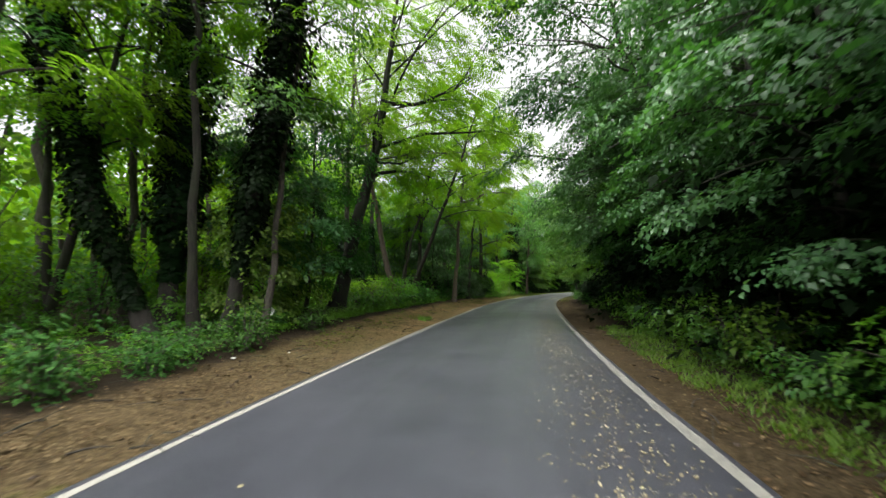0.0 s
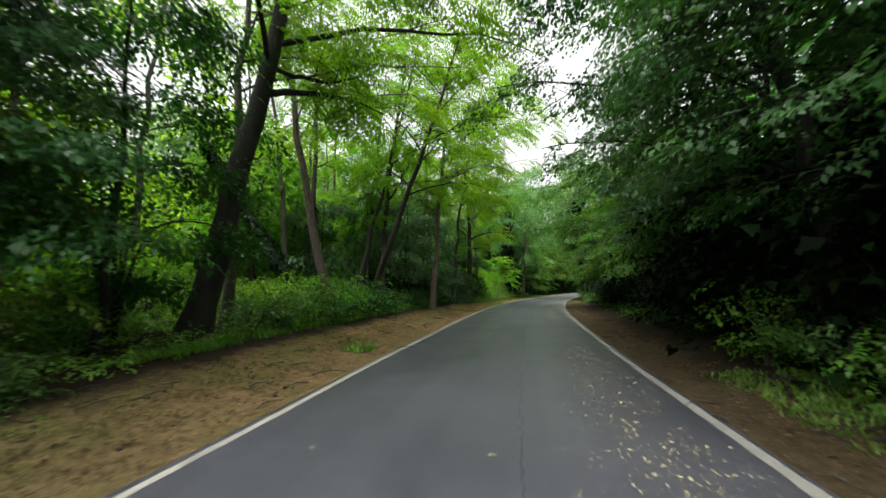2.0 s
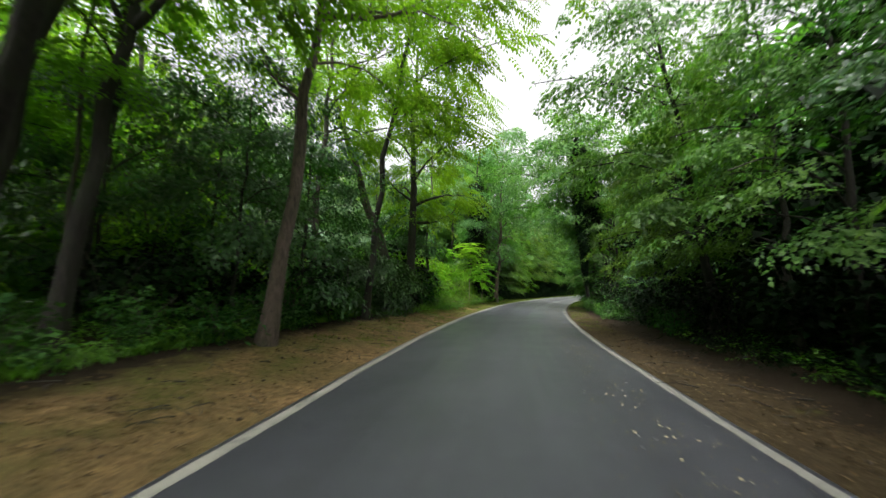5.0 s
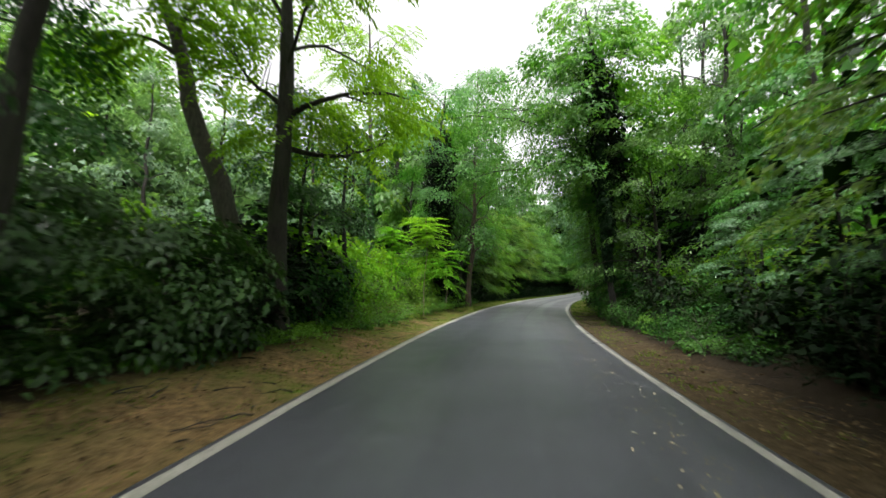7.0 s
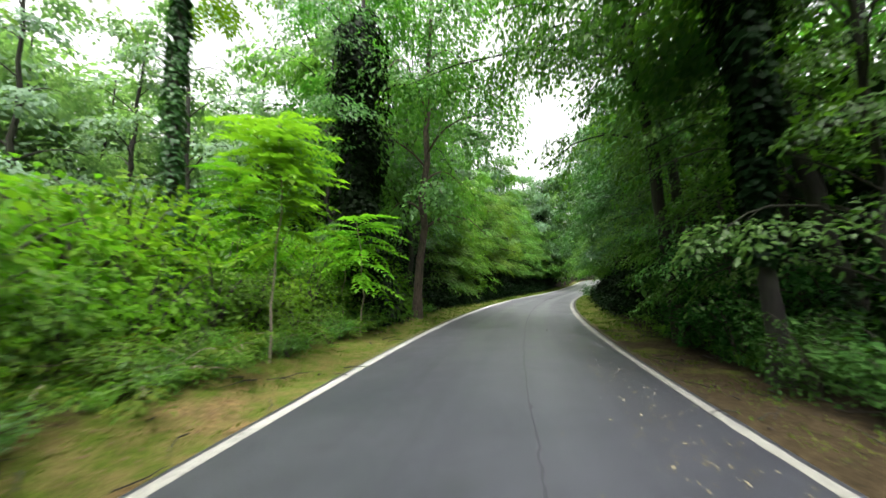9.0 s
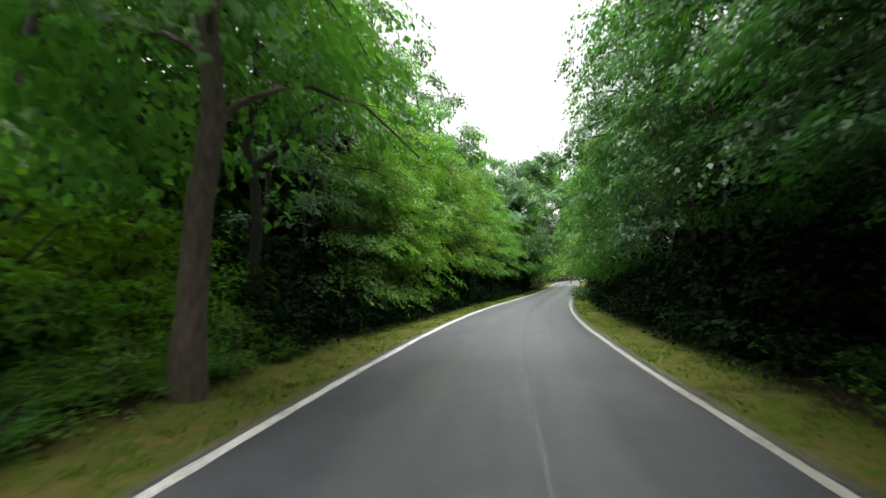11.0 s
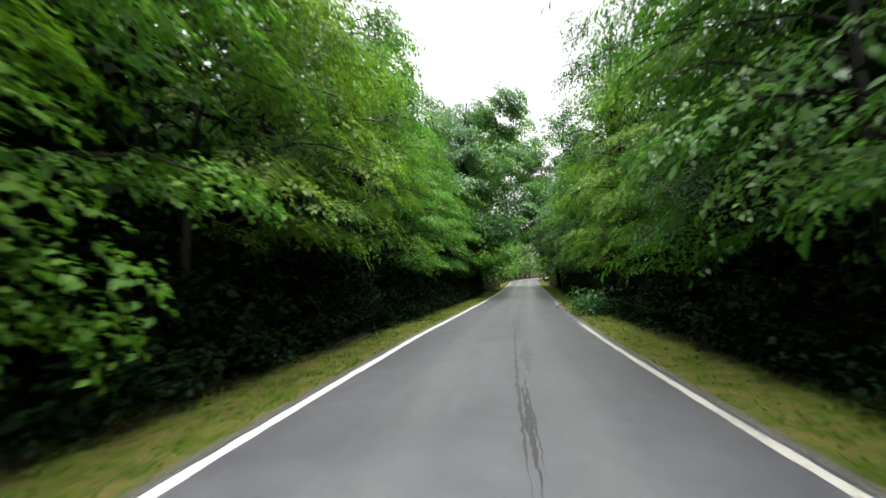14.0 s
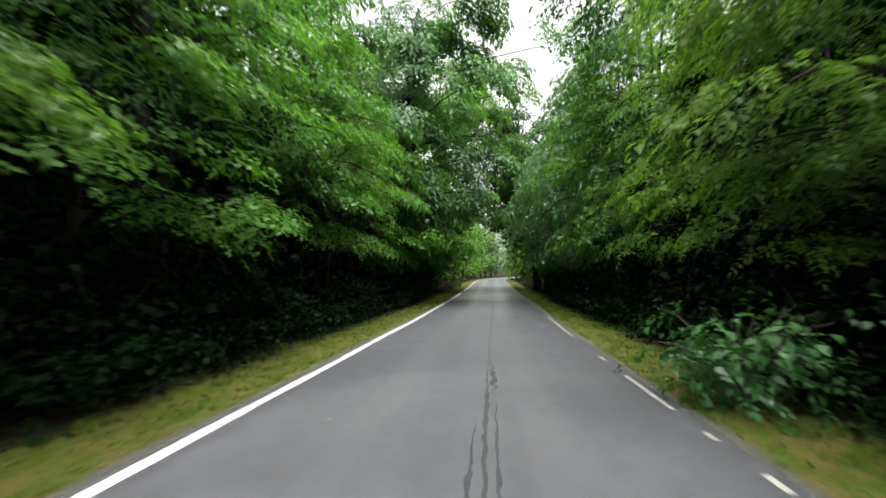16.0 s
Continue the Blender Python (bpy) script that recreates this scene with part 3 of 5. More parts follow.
def clad(root, trunk, rad, reach, thick, rng, low, leaf):
    """Ivy round a trunk up to a height: leaves that hang close, in a ragged coat."""
    tall = trunk[-1][2]
    n = int(reach * 560 * (0.5 + thick))
    h = rng.uniform(0, reach, n)
    if low:
        h = h[h > low - 0.6]
        n = len(h)
    k = np.clip(h / tall * 13, 0, 12.99)
    i = k.astype(int)
    c = trunk[i] + (trunk[i + 1] - trunk[i]) * (k % 1)[:, None]
    a = rng.uniform(0, 6.283, n)
    lump = np.array([noise.noise((x * 0.8, y, 3.3)) for x, y in zip(a, h * 0.9)])
    swell = np.clip((h - low) / 1.6, 0.04, 1.0) if low else 1.0
    r = np.interp(k, np.arange(14), rad) + thick * (0.75 + 0.8 * lump) * rng.uniform(0.35, 1.0, n) * np.clip((reach - h) / 1.5 + 0.25, 0.2, 1) * swell
    r = np.maximum(r, 0.05)
    o = np.stack([np.cos(a), np.sin(a), np.zeros(n)], 1)
    base = c + o * r[:, None]
    L = rng.uniform(0.09, 0.15, n) * (1.0 + 0.35 * min(thick, 1.5))
    way = np.stack([rng.normal(0, 0.5, n), rng.normal(0, 0.5, n), np.full(n, -1.0)], 1) + o * 0.5
    way /= np.linalg.norm(way, axis=1, keepdims=True)
    side = np.cross(o + (0, 0, 0.4), way)
    side /= np.linalg.norm(side, axis=1, keepdims=True)
    mid = base + way * (L * 0.4)[:, None]
    v = np.stack([base, mid + side * (L * 0.45)[:, None], base + way * L[:, None], mid - side * (L * 0.45)[:, None]], 1).reshape(-1, 3)
    part_mesh("ivy", quads_mesh("ivy", v, leaf_cards(n), leaf), root, "coat of ivy leaves")


def make_shrub(seed, height, spread, stems, sprays, templates, leaf, size, label, category="shrub", droop=0.1, name="shrub", bark=None, joined=False):
    """A shrub: several bent stems from one foot and a foliage of sprays."""
    rng = np.random.default_rng(seed)
    root = tagged(new(name), label, category)
    cs, ws, us, ss, wood = [], [], [], [], []
    per = max(3, sprays // stems)
    for i in range(stems):
        a = i * 2.4 + rng.normal(0, 0.3)
        out = np.array([math.cos(a), math.sin(a), 0]) * spread * rng.uniform(0.35, 1.0)
        tip = out + (0, 0, height * rng.uniform(0.6, 1.0) * (1 - 0.25 * np.linalg.norm(out) / spread))
        stem = bent((out[0] * 0.08, out[1] * 0.08, -0.08), tip, (-out[0] * 0.18, -out[1] * 0.18, height * 0.12), 7, rng)
        wood.append(tube(stem, np.linspace(0.018 + 0.008 * height, 0.005, 7), 5))
        k = rng.uniform(1.6, 6.0, per)
        j = k.astype(int)
        c = stem[j] + rng.normal(0, 0.17 * spread + 0.05, (per, 3)) * (1, 1, 0.8)
        c[:, 2] = np.maximum(c[:, 2], 0.06)
        w = c * (1, 1, 0) * 0.8 + rng.normal(0, 0.5 * spread, (per, 3))
        w[:, 2] = rng.normal(-droop, 0.25, per) * spread
        cs.append(c)
        ws.append(w)
        us.append(np.stack([rng.normal(0, 0.35, per), rng.normal(0, 0.35, per), np.ones(per)], 1))
        ss.append(rng.uniform(0.7, 1.25, per) * size)
    v = place_sprays(templates, rng, np.concatenate(cs), np.concatenate(ws), np.concatenate(us), np.concatenate(ss))
    part_mesh("foliage", quads_mesh("foliage", v, leaf_cards(len(v) // 4), leaf), root)
    if joined:
        part_mesh("stem", quads_mesh("stem", *join(wood), bark or BARK, smooth=True), root)
    else:
        for w in wood:
            part_mesh("stem", quads_mesh("stem", *w, bark or BARK, smooth=True), root)
    return root


# ---- ground, road, lines ----
def ribbon_grid(name, s_list, d_list, z_of, mat, kind_label, category):
    S, D = np.meshgrid(s_list, d_list, indexing="ij")
    x, y = spot(S, D)
    z = z_of(S, D, x, y)
    v = np.stack([x, y, z], -1).reshape(-1, 3)
    n, m = S.shape
    i = np.arange(n - 1)[:, None] * m
    j = np.arange(m - 1)[None, :]
    q = np.stack([i + j, i + j + 1, i + m + j + 1, i + m + j], -1).reshape(-1, 4)
    me = quads_mesh(name, v, q, mat, np.stack([S, D], -1).reshape(-1, 2), True)
    return tagged(new(name, me), kind_label, category, kind="structure")


def ground_height(S, D, x, y):
    z = ground_z(S, D)
    a = np.abs(D) - ROAD_HALF
    near = (a > 0.02) & (a < 30) & (S > -30) & (S < 160)
    lumps = np.zeros_like(z)
    lumps[near] = soft_noise(x[near], y[near], 1.1) * 0.05 + soft_noise(x[near], y[near], 3.5, 5.0) * 0.022
    return z + lumps * np.clip(a * 1.5 + 0.1, 0, 1.2)


s_ground = np.concatenate([np.linspace(-310, -40, 12), np.arange(-30, 0, 2.0), np.arange(0, 110, 0.4), np.arange(110, 170, 2.5), np.linspace(180, 510, 14)])
d_half = np.array([2.0, 2.3, 2.42, 2.47, 2.55, 2.7, 2.9, 3.2, 3.5, 3.9, 4.3, 4.8, 5.4, 6.2, 7.2, 8.5, 10, 12.5, 16, 22, 32, 50, 120, 400, 900])
d_ground = np.concatenate([-d_half[::-1], d_half])
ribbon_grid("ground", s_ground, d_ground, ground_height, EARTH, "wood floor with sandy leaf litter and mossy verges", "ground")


def road_height(S, D, x, y):
    return rise(S) - 0.02 * (D / ROAD_HALF) ** 2 + np.where(np.abs(D) > ROAD_HALF + 0.1, -0.05, 0.0)


s_road = np.concatenate([np.arange(-60, 0, 4.0), np.arange(0, 110, 0.5), np.arange(110, 330, 4.0)])
road_d = [-2.58, -2.46, -2.1, -1.2, -0.4, 0.4, 1.2, 2.1, 2.46, 2.58]
ribbon_grid("road", s_road, road_d, road_height, ASPHALT, "narrow grey asphalt road through a wood", "road")


def edge_line(name, runs, d, width, seed, label):
    """A painted line in runs along the road, with a slightly wavering, chipped edge."""
    r = np.random.default_rng(seed)
    vs, qs, uv, n = [], [], [], 0
    for s0, s1 in runs:
        s = np.linspace(s0, s1, max(2, int((s1 - s0) / (0.22 if s0 < 95 else 2.0)) + 1))
        wob = 0.03 * np.array([noise.noise((a * 0.35, d, 1.7)) for a in s])
        w = width * (1 + r.normal(0, 0.07, len(s))) * (np.interp(s, [8, 24], [0.64, 1.0]) if d < 0 else np.interp(s, [78.98, 79.08], [1.0, 0.55]))
        for side in (-0.5, 0.5):
            x, y = spot(s, d + wob + side * w)
            vs.append(np.stack([x, y, rise(s) - 0.02 + 0.006], -1))
            uv.append(np.stack([s, np.full(len(s), d + side * width)], -1))
        i = np.arange(len(s) - 1)
        m = len(s)
        qs.append(np.stack([n + i, n + m + i, n + m + i + 1, n + i + 1], -1))
        n += 2 * m
    me = quads_mesh(name, np.concatenate(vs), np.concatenate(qs), PAINT, np.concatenate(uv))
    return tagged(new(name, me), label, "road marking", kind="structure")


edge_line("edge_line_left", [(-60, 330)], -2.33, 0.14, 1, "white painted edge line, worn and dusty")
edge_line("edge_line_right", [(-60, 41.05), (41.22, 78.98), (79.1, 79.95), (80.52, 80.78), (81.38, 81.56), (82.2, 83.7), (84.75, 85.2), (87.6, 92.4), (96.4, 101.5), (104, 330)], 2.35, 0.115, 2, "white painted edge line, chipped, broken in places")

# ---- plants: kinds that repeat ----
class Pool:
    """Trees or shrubs of one kind: each prototype is used once itself, then copied."""

    def __init__(self, makers, group=""):
        self.fresh, self.made, self.turn, self.group = list(makers), [], 0, group

    def put(self, x, y, turn=0.0, k=1.0, sink=0.04, label="", stretch=1.0):
        if self.fresh:
            ob = self.fresh.pop(0)()
            self.made.append(ob)
        else:
            src = self.made[self.turn % len(self.made)]
            self.turn += 1
            ob = copy_thing(src, Matrix())
        ob.matrix_basis = pose(x, y, ground_at(x, y) - sink, 0, 0, turn) @ Matrix.Diagonal((k, k, k * stretch, 1))
        return tagged(ob, label, "", self.group)

    def put_road(self, s, d, face=None, k=1.0, stretch=1.0, label="", jitter=25.0):
        """Stand it s along and d beside the road; its road side turned to the road."""
        x, y = spot(s, d)
        h = -math.degrees(float(np.interp(s, S_ALL, H_ALL)))
        turn = (h + (180 if d > 0 else 0) + plant.uniform(-jitter, jitter)) if face is None else face
        return self.put(float(x), float(y), turn, k, 0.04, label, stretch)


plant = random.Random(5)


def edge_tree(seed, leaf, templates, height, low, reach, sprays, label, droop=0.2, size=1.0, limbs=14, bark=None):
    """A tree of the wood's edge: its long low limbs all reach out over the verge."""
    return lambda: make_tree(seed, height, 0.12, (0.25, 0.0), low, reach, limbs, 3, int(sprays * 1.35), templates, leaf, bark or BARK_DARK, size, (0.7, 0.0), 0, droop, 0.16,
                             label, arc=1.15, wall=True, fan=0.92)


HAZEL = Pool([edge_tree(20 + i, LEAF_HAZEL if i % 2 else LEAF_EDGE, FLAT if i % 2 else FLAT + SUMAC_SMALL, 8.5 + 0.8 * i, 0.25, 3.4, 12, "leafy wood-edge tree with layered drooping branches", 0.15, 1.0) for i in range(4)], "trees of the wood's edge")
LOW_EDGE = Pool([edge_tree(26 + i, LEAF_EDGE if i else LEAF_HAZEL, FLAT, 5.6 + 0.6 * i, 0.13, 2.7, 11, "young leafy tree drooping low over the verge", 0.2, 1.0) for i in range(2)], "trees of the wood's edge")
SOFT_EDGE = Pool([edge_tree(60 + i, LEAF_SOFT, FLAT_FINE, 9.0 + i, 0.15, 3.2, 11, "soft green tree with fine drooping foliage at the bend, paled for haze", 0.22, 1.2) for i in range(2)], "trees of the wood's edge")
MAPLE = Pool([edge_tree(30 + i, LEAF_MAPLE, FLAT, 10.0 + 0.8 * i, 0.2, 3.4, 14, "dark green broadleaf tree overhanging the verge", 0.18, 0.98) for i in range(4)], "trees of the wood's edge")
HORNBEAM = Pool([edge_tree(36 + i, LEAF_MID, FLAT_FINE, 9.5 + i, 0.17, 3.4, 10, "small-leaved tree with dense drooping foliage", 0.2, 1.3) for i in range(3)], "trees of the wood's edge")
SHADY = Pool([edge_tree(50 + i, LEAF_MAPLE, FLAT, 10.0 + 0.8 * i, 0.3, 3.4, 13, "dark green broadleaf tree with a black hollow below", 0.14, 1.05) for i in range(3)], "trees of the wood's edge")
FAR_EDGE = Pool([edge_tree(56 + i, LEAF_DISTANT_HAZED if i else LEAF_MID, FAR_SPRAY, 9.5 + i, 0.22, 3.4, 7, "leafy tree of the wood's edge far along the road", 0.15, 0.95) for i in range(2)], "trees of the wood's edge")
TALL = Pool([(lambda i=i: make_tree(44 + i, 14.5 + 1.2 * i, 0.2, (0.6, 0.3), 0.3, 2.8, 11, 4, 9, FAR_SPRAY, (LEAF_MID, LEAF_SOFT, LEAF_DISTANT_HAZED, LEAF_DISTANT_HAZED)[i], BARK_DARK, 1.0, (0, 0), 0, 0.04, 0.5,
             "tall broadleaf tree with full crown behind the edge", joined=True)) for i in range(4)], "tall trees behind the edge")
# the pale leaf colour of these trees is painted haze
CLEARING_TREES = Pool([(lambda i=i: make_tree(144 + i, 15.5 + i, 0.2, (0.4, 0.3), 0.18, 3.2, 13, 4, 9, FAR_SPRAY, LEAF_FAR_HAZED, BARK_DARK, 1.0, (0, 0), 0, 0.05, 0.7,
                       "tall tree beyond the clearing, leaves paled for haze", joined=True)) for i in range(2)], "tall trees beyond the clearing")
LOCUSTS = Pool([(lambda i=i: make_tree(64 + i, 14 + i, 0.13, (0.8, -0.4), 0.3, 3.1, 12, 5, 6, LIGHT_FAN, LEAF_LIGHT, BARK, 1.3, (0.4, 0), 0, 0.02, 0.35,
                "tall slender locust tree with light feathery crown", joined=True)) for i in range(3)], "locust trees of the open wood")
# blackened fill for the hollows, in place of their shade
THICKET = Pool([(lambda i=i: make_shrub(74 + i, 3.6 + 0.3 * i, 1.5, 5, 95, DEEP_SPRAY, LEAF_IVY_AND_SHADE, 0.85, "dense thicket under the trees, near black in place of shade", "thicket", name="thicket")) for i in range(3)], "dark thickets")
GREEN_THICKET = Pool([(lambda i=i: make_shrub(78 + i, 4.2 + 0.5 * i, 1.7, 7, 110, FLAT, LEAF_LIGHT if i else LEAF_MID, 1.35, "bright leafy saplings deeper in the wood", "thicket", name="thicket")) for i in range(3)], "bright saplings")
BUSH = Pool([(lambda i=i: make_shrub(84 + i, 1.35 + 0.25 * i, 1.0, 8, 90, FLAT, LEAF_HERB if i % 2 else LEAF_MID, 0.95, "leafy green bush in the undergrowth", "bush", name="bush")) for i in range(4)], "bushes of the undergrowth")
KNOTWEED = Pool([(lambda i=i: make_shrub(94 + i, 2.0 + 0.25 * i, 1.0, 10, 110, FLAT, LEAF_BRIGHT if i == 1 else LEAF_HERB, 1.0, "tall bright green knotweed clump", "shrub", 0.2)) for i in range(3)], "knotweed clumps")

LUSH = Pool([(lambda i=i: make_shrub(97 + i, 2.2 + 0.25 * i, 1.05, 10, 120, FLAT, LEAF_BRIGHT, 1.0, "tall lime-green knotweed clump in the clearing", "shrub", 0.2)) for i in range(2)], "knotweed clumps")
# bushes whose leaf colour already holds the shade of their hollows
LOW_BUSH = Pool([(lambda i=i: make_shrub(188 + i, 1.3 + 0.2 * i, 1.0, 8, 90, FLAT, LEAF_SHADED_TONE, 0.95, "low bush in the undergrowth, shade put into its leaf colour", "bush", name="bush")) for i in range(3)], "bushes of the undergrowth")
DARK_BUSH = Pool([(lambda i=i: make_shrub(88 + i, 2.5, 1.4, 9, 130, FLAT, LEAF_SHADED_TONE, 1.0, "dense bush below the paired trunks, leaves darkened for shade", "bush", name="bush")) for i in range(2)], "dark bushes")


def deep_wood(name, label, leaf, places, seed, big=1.0, thick=1.7, low=0.12):
    """The wood further in: trunks and crowns of many trees that cannot be told apart."""
    rng = np.random.default_rng(seed)
    c, w, u, k, wood = [], [], [], [], []
    for s, d, tall in places:
        x, y = (float(v) for v in spot(s, d))
        g = ground_at(x, y)
        wood.append(tube(bent((x, y, g - 0.2), (x + rng.normal(0, 0.6), y + rng.normal(0, 0.6), g + tall * 0.92), (rng.normal(0, 0.3), rng.normal(0, 0.3), 0), 6, rng), np.linspace(0.17, 0.05, 6), 6))
        for _ in range(int(tall * thick)):
            h = tall * rng.uniform(low, 1.0)
            r = 2.6 * (1.15 - 0.6 * h / tall) * rng.uniform(0.2, 1.0) ** 0.5
            a = rng.uniform(0, 6.283)
            m = np.array([x + r * math.cos(a), y + r * math.sin(a), g + h])
            n = 6
            q = rng.normal(0, 0.55, (n, 3)) * (1, 1, 0.45)
            c.append(m + q)
            w.append(q + np.array([math.cos(a), math.sin(a), -0.15]) * 0.4)
            u.append(np.stack([rng.normal(0, 0.35, n), rng.normal(0, 0.35, n), np.ones(n)], 1))
            k.append(rng.uniform(1.25, 1.95, n) * big)
    v = place_sprays(DEEP_SPRAY, rng, np.concatenate(c), np.concatenate(w), np.concatenate(u), np.concatenate(k))
    root = tagged(new(name), label, "wood", kind="stuff")
    tagged(part_mesh("crowns", quads_mesh("crowns", v, leaf_cards(len(v) // 4), leaf), root), kind="stuff")
    tagged(part_mesh("trunks", quads_mesh("trunks", *join(wood), BARK_DARK, smooth=True), root), kind="stuff")
    return root


def make_sapling(seed, height, fronds, label):
    """A tree-of-heaven sapling: a thin pole with long feathered leaves in whorls."""
    rng = np.random.default_rng(seed)
    root = tagged(new("sapling"), label, "sapling")
    stem = bent((0, 0, -0.1), (rng.normal(0, 0.1), rng.normal(0, 0.1), height), (rng.normal(0, 0.08), 0.05, 0), 9, rng)
    part_mesh("stem", quads_mesh("stem", *tube(stem, np.linspace(0.022, 0.009, 9), 6), WOOD_POLE, smooth=True), root)
    u = 0.45 + 0.55 * rng.uniform(0, 1, fronds) ** 0.6
    k = u * 8
    i = np.minimum(k.astype(int), 7)
    c = stem[i] + (stem[i + 1] - stem[i]) * (k - i)[:, None]
    a = np.arange(fronds) * 2.4
    w = np.stack([np.cos(a), np.sin(a), 0.75 * (u - 0.45) + rng.normal(0, 0.12, fronds)], 1)
    up = np.tile((0.0, 0.0, 1.0), (fronds, 1)) - w * 0.2
    v = place_sprays(SUMAC, rng, c, w, up, rng.uniform(0.75, 1.15, fronds))
    part_mesh("foliage", quads_mesh("foliage", v, leaf_cards(len(v) // 4), LEAF_BRIGHT), root, "long bright feathered leaves")
    return root


# ---- left of the first stretch: trunks one by one ----
def left_tree(seed, x, y, height, girth, slope, **more):
    """A tall tree with its foot at x, y; slope: metres it leans to the east for each metre up, and to the north."""
    put = dict(crown_low=0.42, crown_r=3.0, limbs=12, clumps=5, sprays=12, templates=LOCUST, leaf=LEAF_LIGHT, bark=BARK, size=1.6, droop=0.03, flat=0.35,
               label="tall locust tree with bare grey-brown trunk and light crown")
    put.update(more)
    ob = make_tree(seed, height, girth, (slope[0] * height, slope[1] * height), stand=(x, y), **put)
    ob.matrix_basis = pose(x, y, ground_at(x, y) - 0.04)
    return ob


IVY_TALL = dict(bark=BARK_DARK, leaf=LEAF_MID, templates=FLAT_FINE, sprays=6, label="old tree leaning, trunk thickly clad in dark ivy")
left_tree(101, -8.2, 8.5, 13, 0.20, (-0.36, 0.0), ivy=10, ivy_thick=0.5, ivy_low=1.6, **IVY_TALL)
left_tree(102, -8.8, 9.3, 14, 0.24, (-0.04, 0.02), ivy=11, ivy_thick=0.9, ivy_low=2.2, **IVY_TALL)
left_tree(103, -7.5, 9.0, 15, 0.13, (-0.05, 0.0), bark=BARK_DARK, crown_low=0.5)
left_tree(104, -6.9, 9.2, 13, 0.18, (0.13, 0.03), ivy=10.5, ivy_thick=0.72, ivy_low=2.4, **IVY_TALL)
left_tree(105, -6.1, 9.6, 13, 0.10, (0.09, 0.0), crown_low=0.55, crown_r=2.4, label="slender grey tree leaning slightly over the verge")
left_tree(106, -11.4, 8.5, 11, 0.13, (0.19, 0.0), bark=BARK_DARK)
left_tree(107, -11.3, 8.7, 12, 0.11, (-0.03, 0.0), bark=BARK_DARK)
left_tree(108, -14.4, 10.5, 15, 0.20, (-0.17, 0.0))
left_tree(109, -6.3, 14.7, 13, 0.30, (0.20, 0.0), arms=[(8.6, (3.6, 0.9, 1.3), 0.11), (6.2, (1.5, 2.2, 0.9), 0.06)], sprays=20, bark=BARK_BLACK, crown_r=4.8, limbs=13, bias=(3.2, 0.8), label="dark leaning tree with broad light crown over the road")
left_tree(110, -6.5, 16.2, 15, 0.14, (0.02, 0.0), crown_r=3.8, bias=(4.2, 0.4), sprays=13, limbs=14)
left_tree(111, -4.85, 19.2, 14, 0.165, (-0.18, 0.0), sprays=12, bark=BARK_RED, bias=(3.4, 0.2), crown_r=3.8, label="bare brownish trunk of a locust tree by the verge")
left_tree(112, -7.2, 23.0, 15, 0.15, (0.01, 0.0), sprays=8, ivy=5, ivy_thick=0.15, bark=BARK_DARK)
left_tree(113, -9.2, 24.0, 15, 0.15, (-0.12, 0.0), sprays=8)
left_tree(114, -5.05, 25.45, 14, 0.15, (0.08, 0.1), arms=[(5.5, (1.5, 0.3, 3.0), 0.09), (5.3, (-1.0, 0.2, 2.6), 0.07)], sprays=7, bark=BARK_DARK, label="dark forked locust trunk behind the verge")
left_tree(115, -5.65, 24.9, 12, 0.16, (0.42, -0.2), sprays=7, bark=BARK_DARK, crown_r=4.2, limbs=15, bias=(1.4, 0.0), label="slim trunk leaning far out over the road")
left_tree(116, -6.0, 26.5, 9, 0.06, (0.02, 0.0), crown_r=1.4, limbs=8)
left_tree(117, -2.8, 27.4, 14, 0.16, (0.08, 0.06), arms=[(7.3, (2.3, 1.4, 1.5), 0.09), (5.2, (-1.2, 0.5, 1.2), 0.05)], sprays=11, bark=BARK_RED, crown_r=4.2, limbs=15, bias=(1.6, 0.0), label="reddish-brown locust trunk at the sandy verge, forked high up")
left_tree(132, -6.4, 25.0, 14, 0.12, (0.26, 0.0), crown_low=0.4, crown_r=4.0, limbs=15, sprays=16, templates=LIGHT_FAN, size=1.15, bias=(2.9, 0.4), bark=BARK_DARK, label="slender locust tree reaching over the road")
left_tree(133, -2.2, 33.2, 15, 0.13, (0.16, 0.0), crown_low=0.42, crown_r=4.0, limbs=15, sprays=17, templates=LIGHT_FAN, size=1.2, bias=(2.8, 0.6), bark=BARK_DARK, label="slender locust tree reaching over the road")
left_tree(118, -6.4, 27.0, 13, 0.13, (0.10, 0.0), bark=BARK_DARK)
left_tree(119, -4.3, 33.5, 15, 0.14, (0.06, 0.0), crown_r=4.2, limbs=15, sprays=13, bias=(4.2, 0.6))
left_tree(120, -6.5, 36.0, 13, 0.15, (0.05, 0.0), bark=BARK_DARK)
# pair of trunks by the dark thicket
left_tree(123, -1.35, 38.5, 12, 0.29, (-0.36, 0.02), crown_low=0.55, templates=LIGHT_FAN, size=1.2, label="leaning one of a pair of grey trunks")
left_tree(124, -1.15, 38.0, 13, 0.235, (0.01, 0.0), arms=[(4.2, (2.0, 2.2, 1.0), 0.07), (5.2, (-1.6, 0.6, 1.6), 0.06)], bark=BARK_DARK, crown_low=0.32, crown_r=3.8, limbs=15, sprays=16, bias=(1.6, 0.8), droop=0.1, label="upright one of a pair of trunks")
left_tree(125, -0.3, 42.6, 6.5, 0.11, (-0.05, 0.0), bark=BARK_BLACK, crown_low=0.55, crown_r=1.2, limbs=6, clumps=2, sprays=3, label="thin dark nearly bare tree, forked")
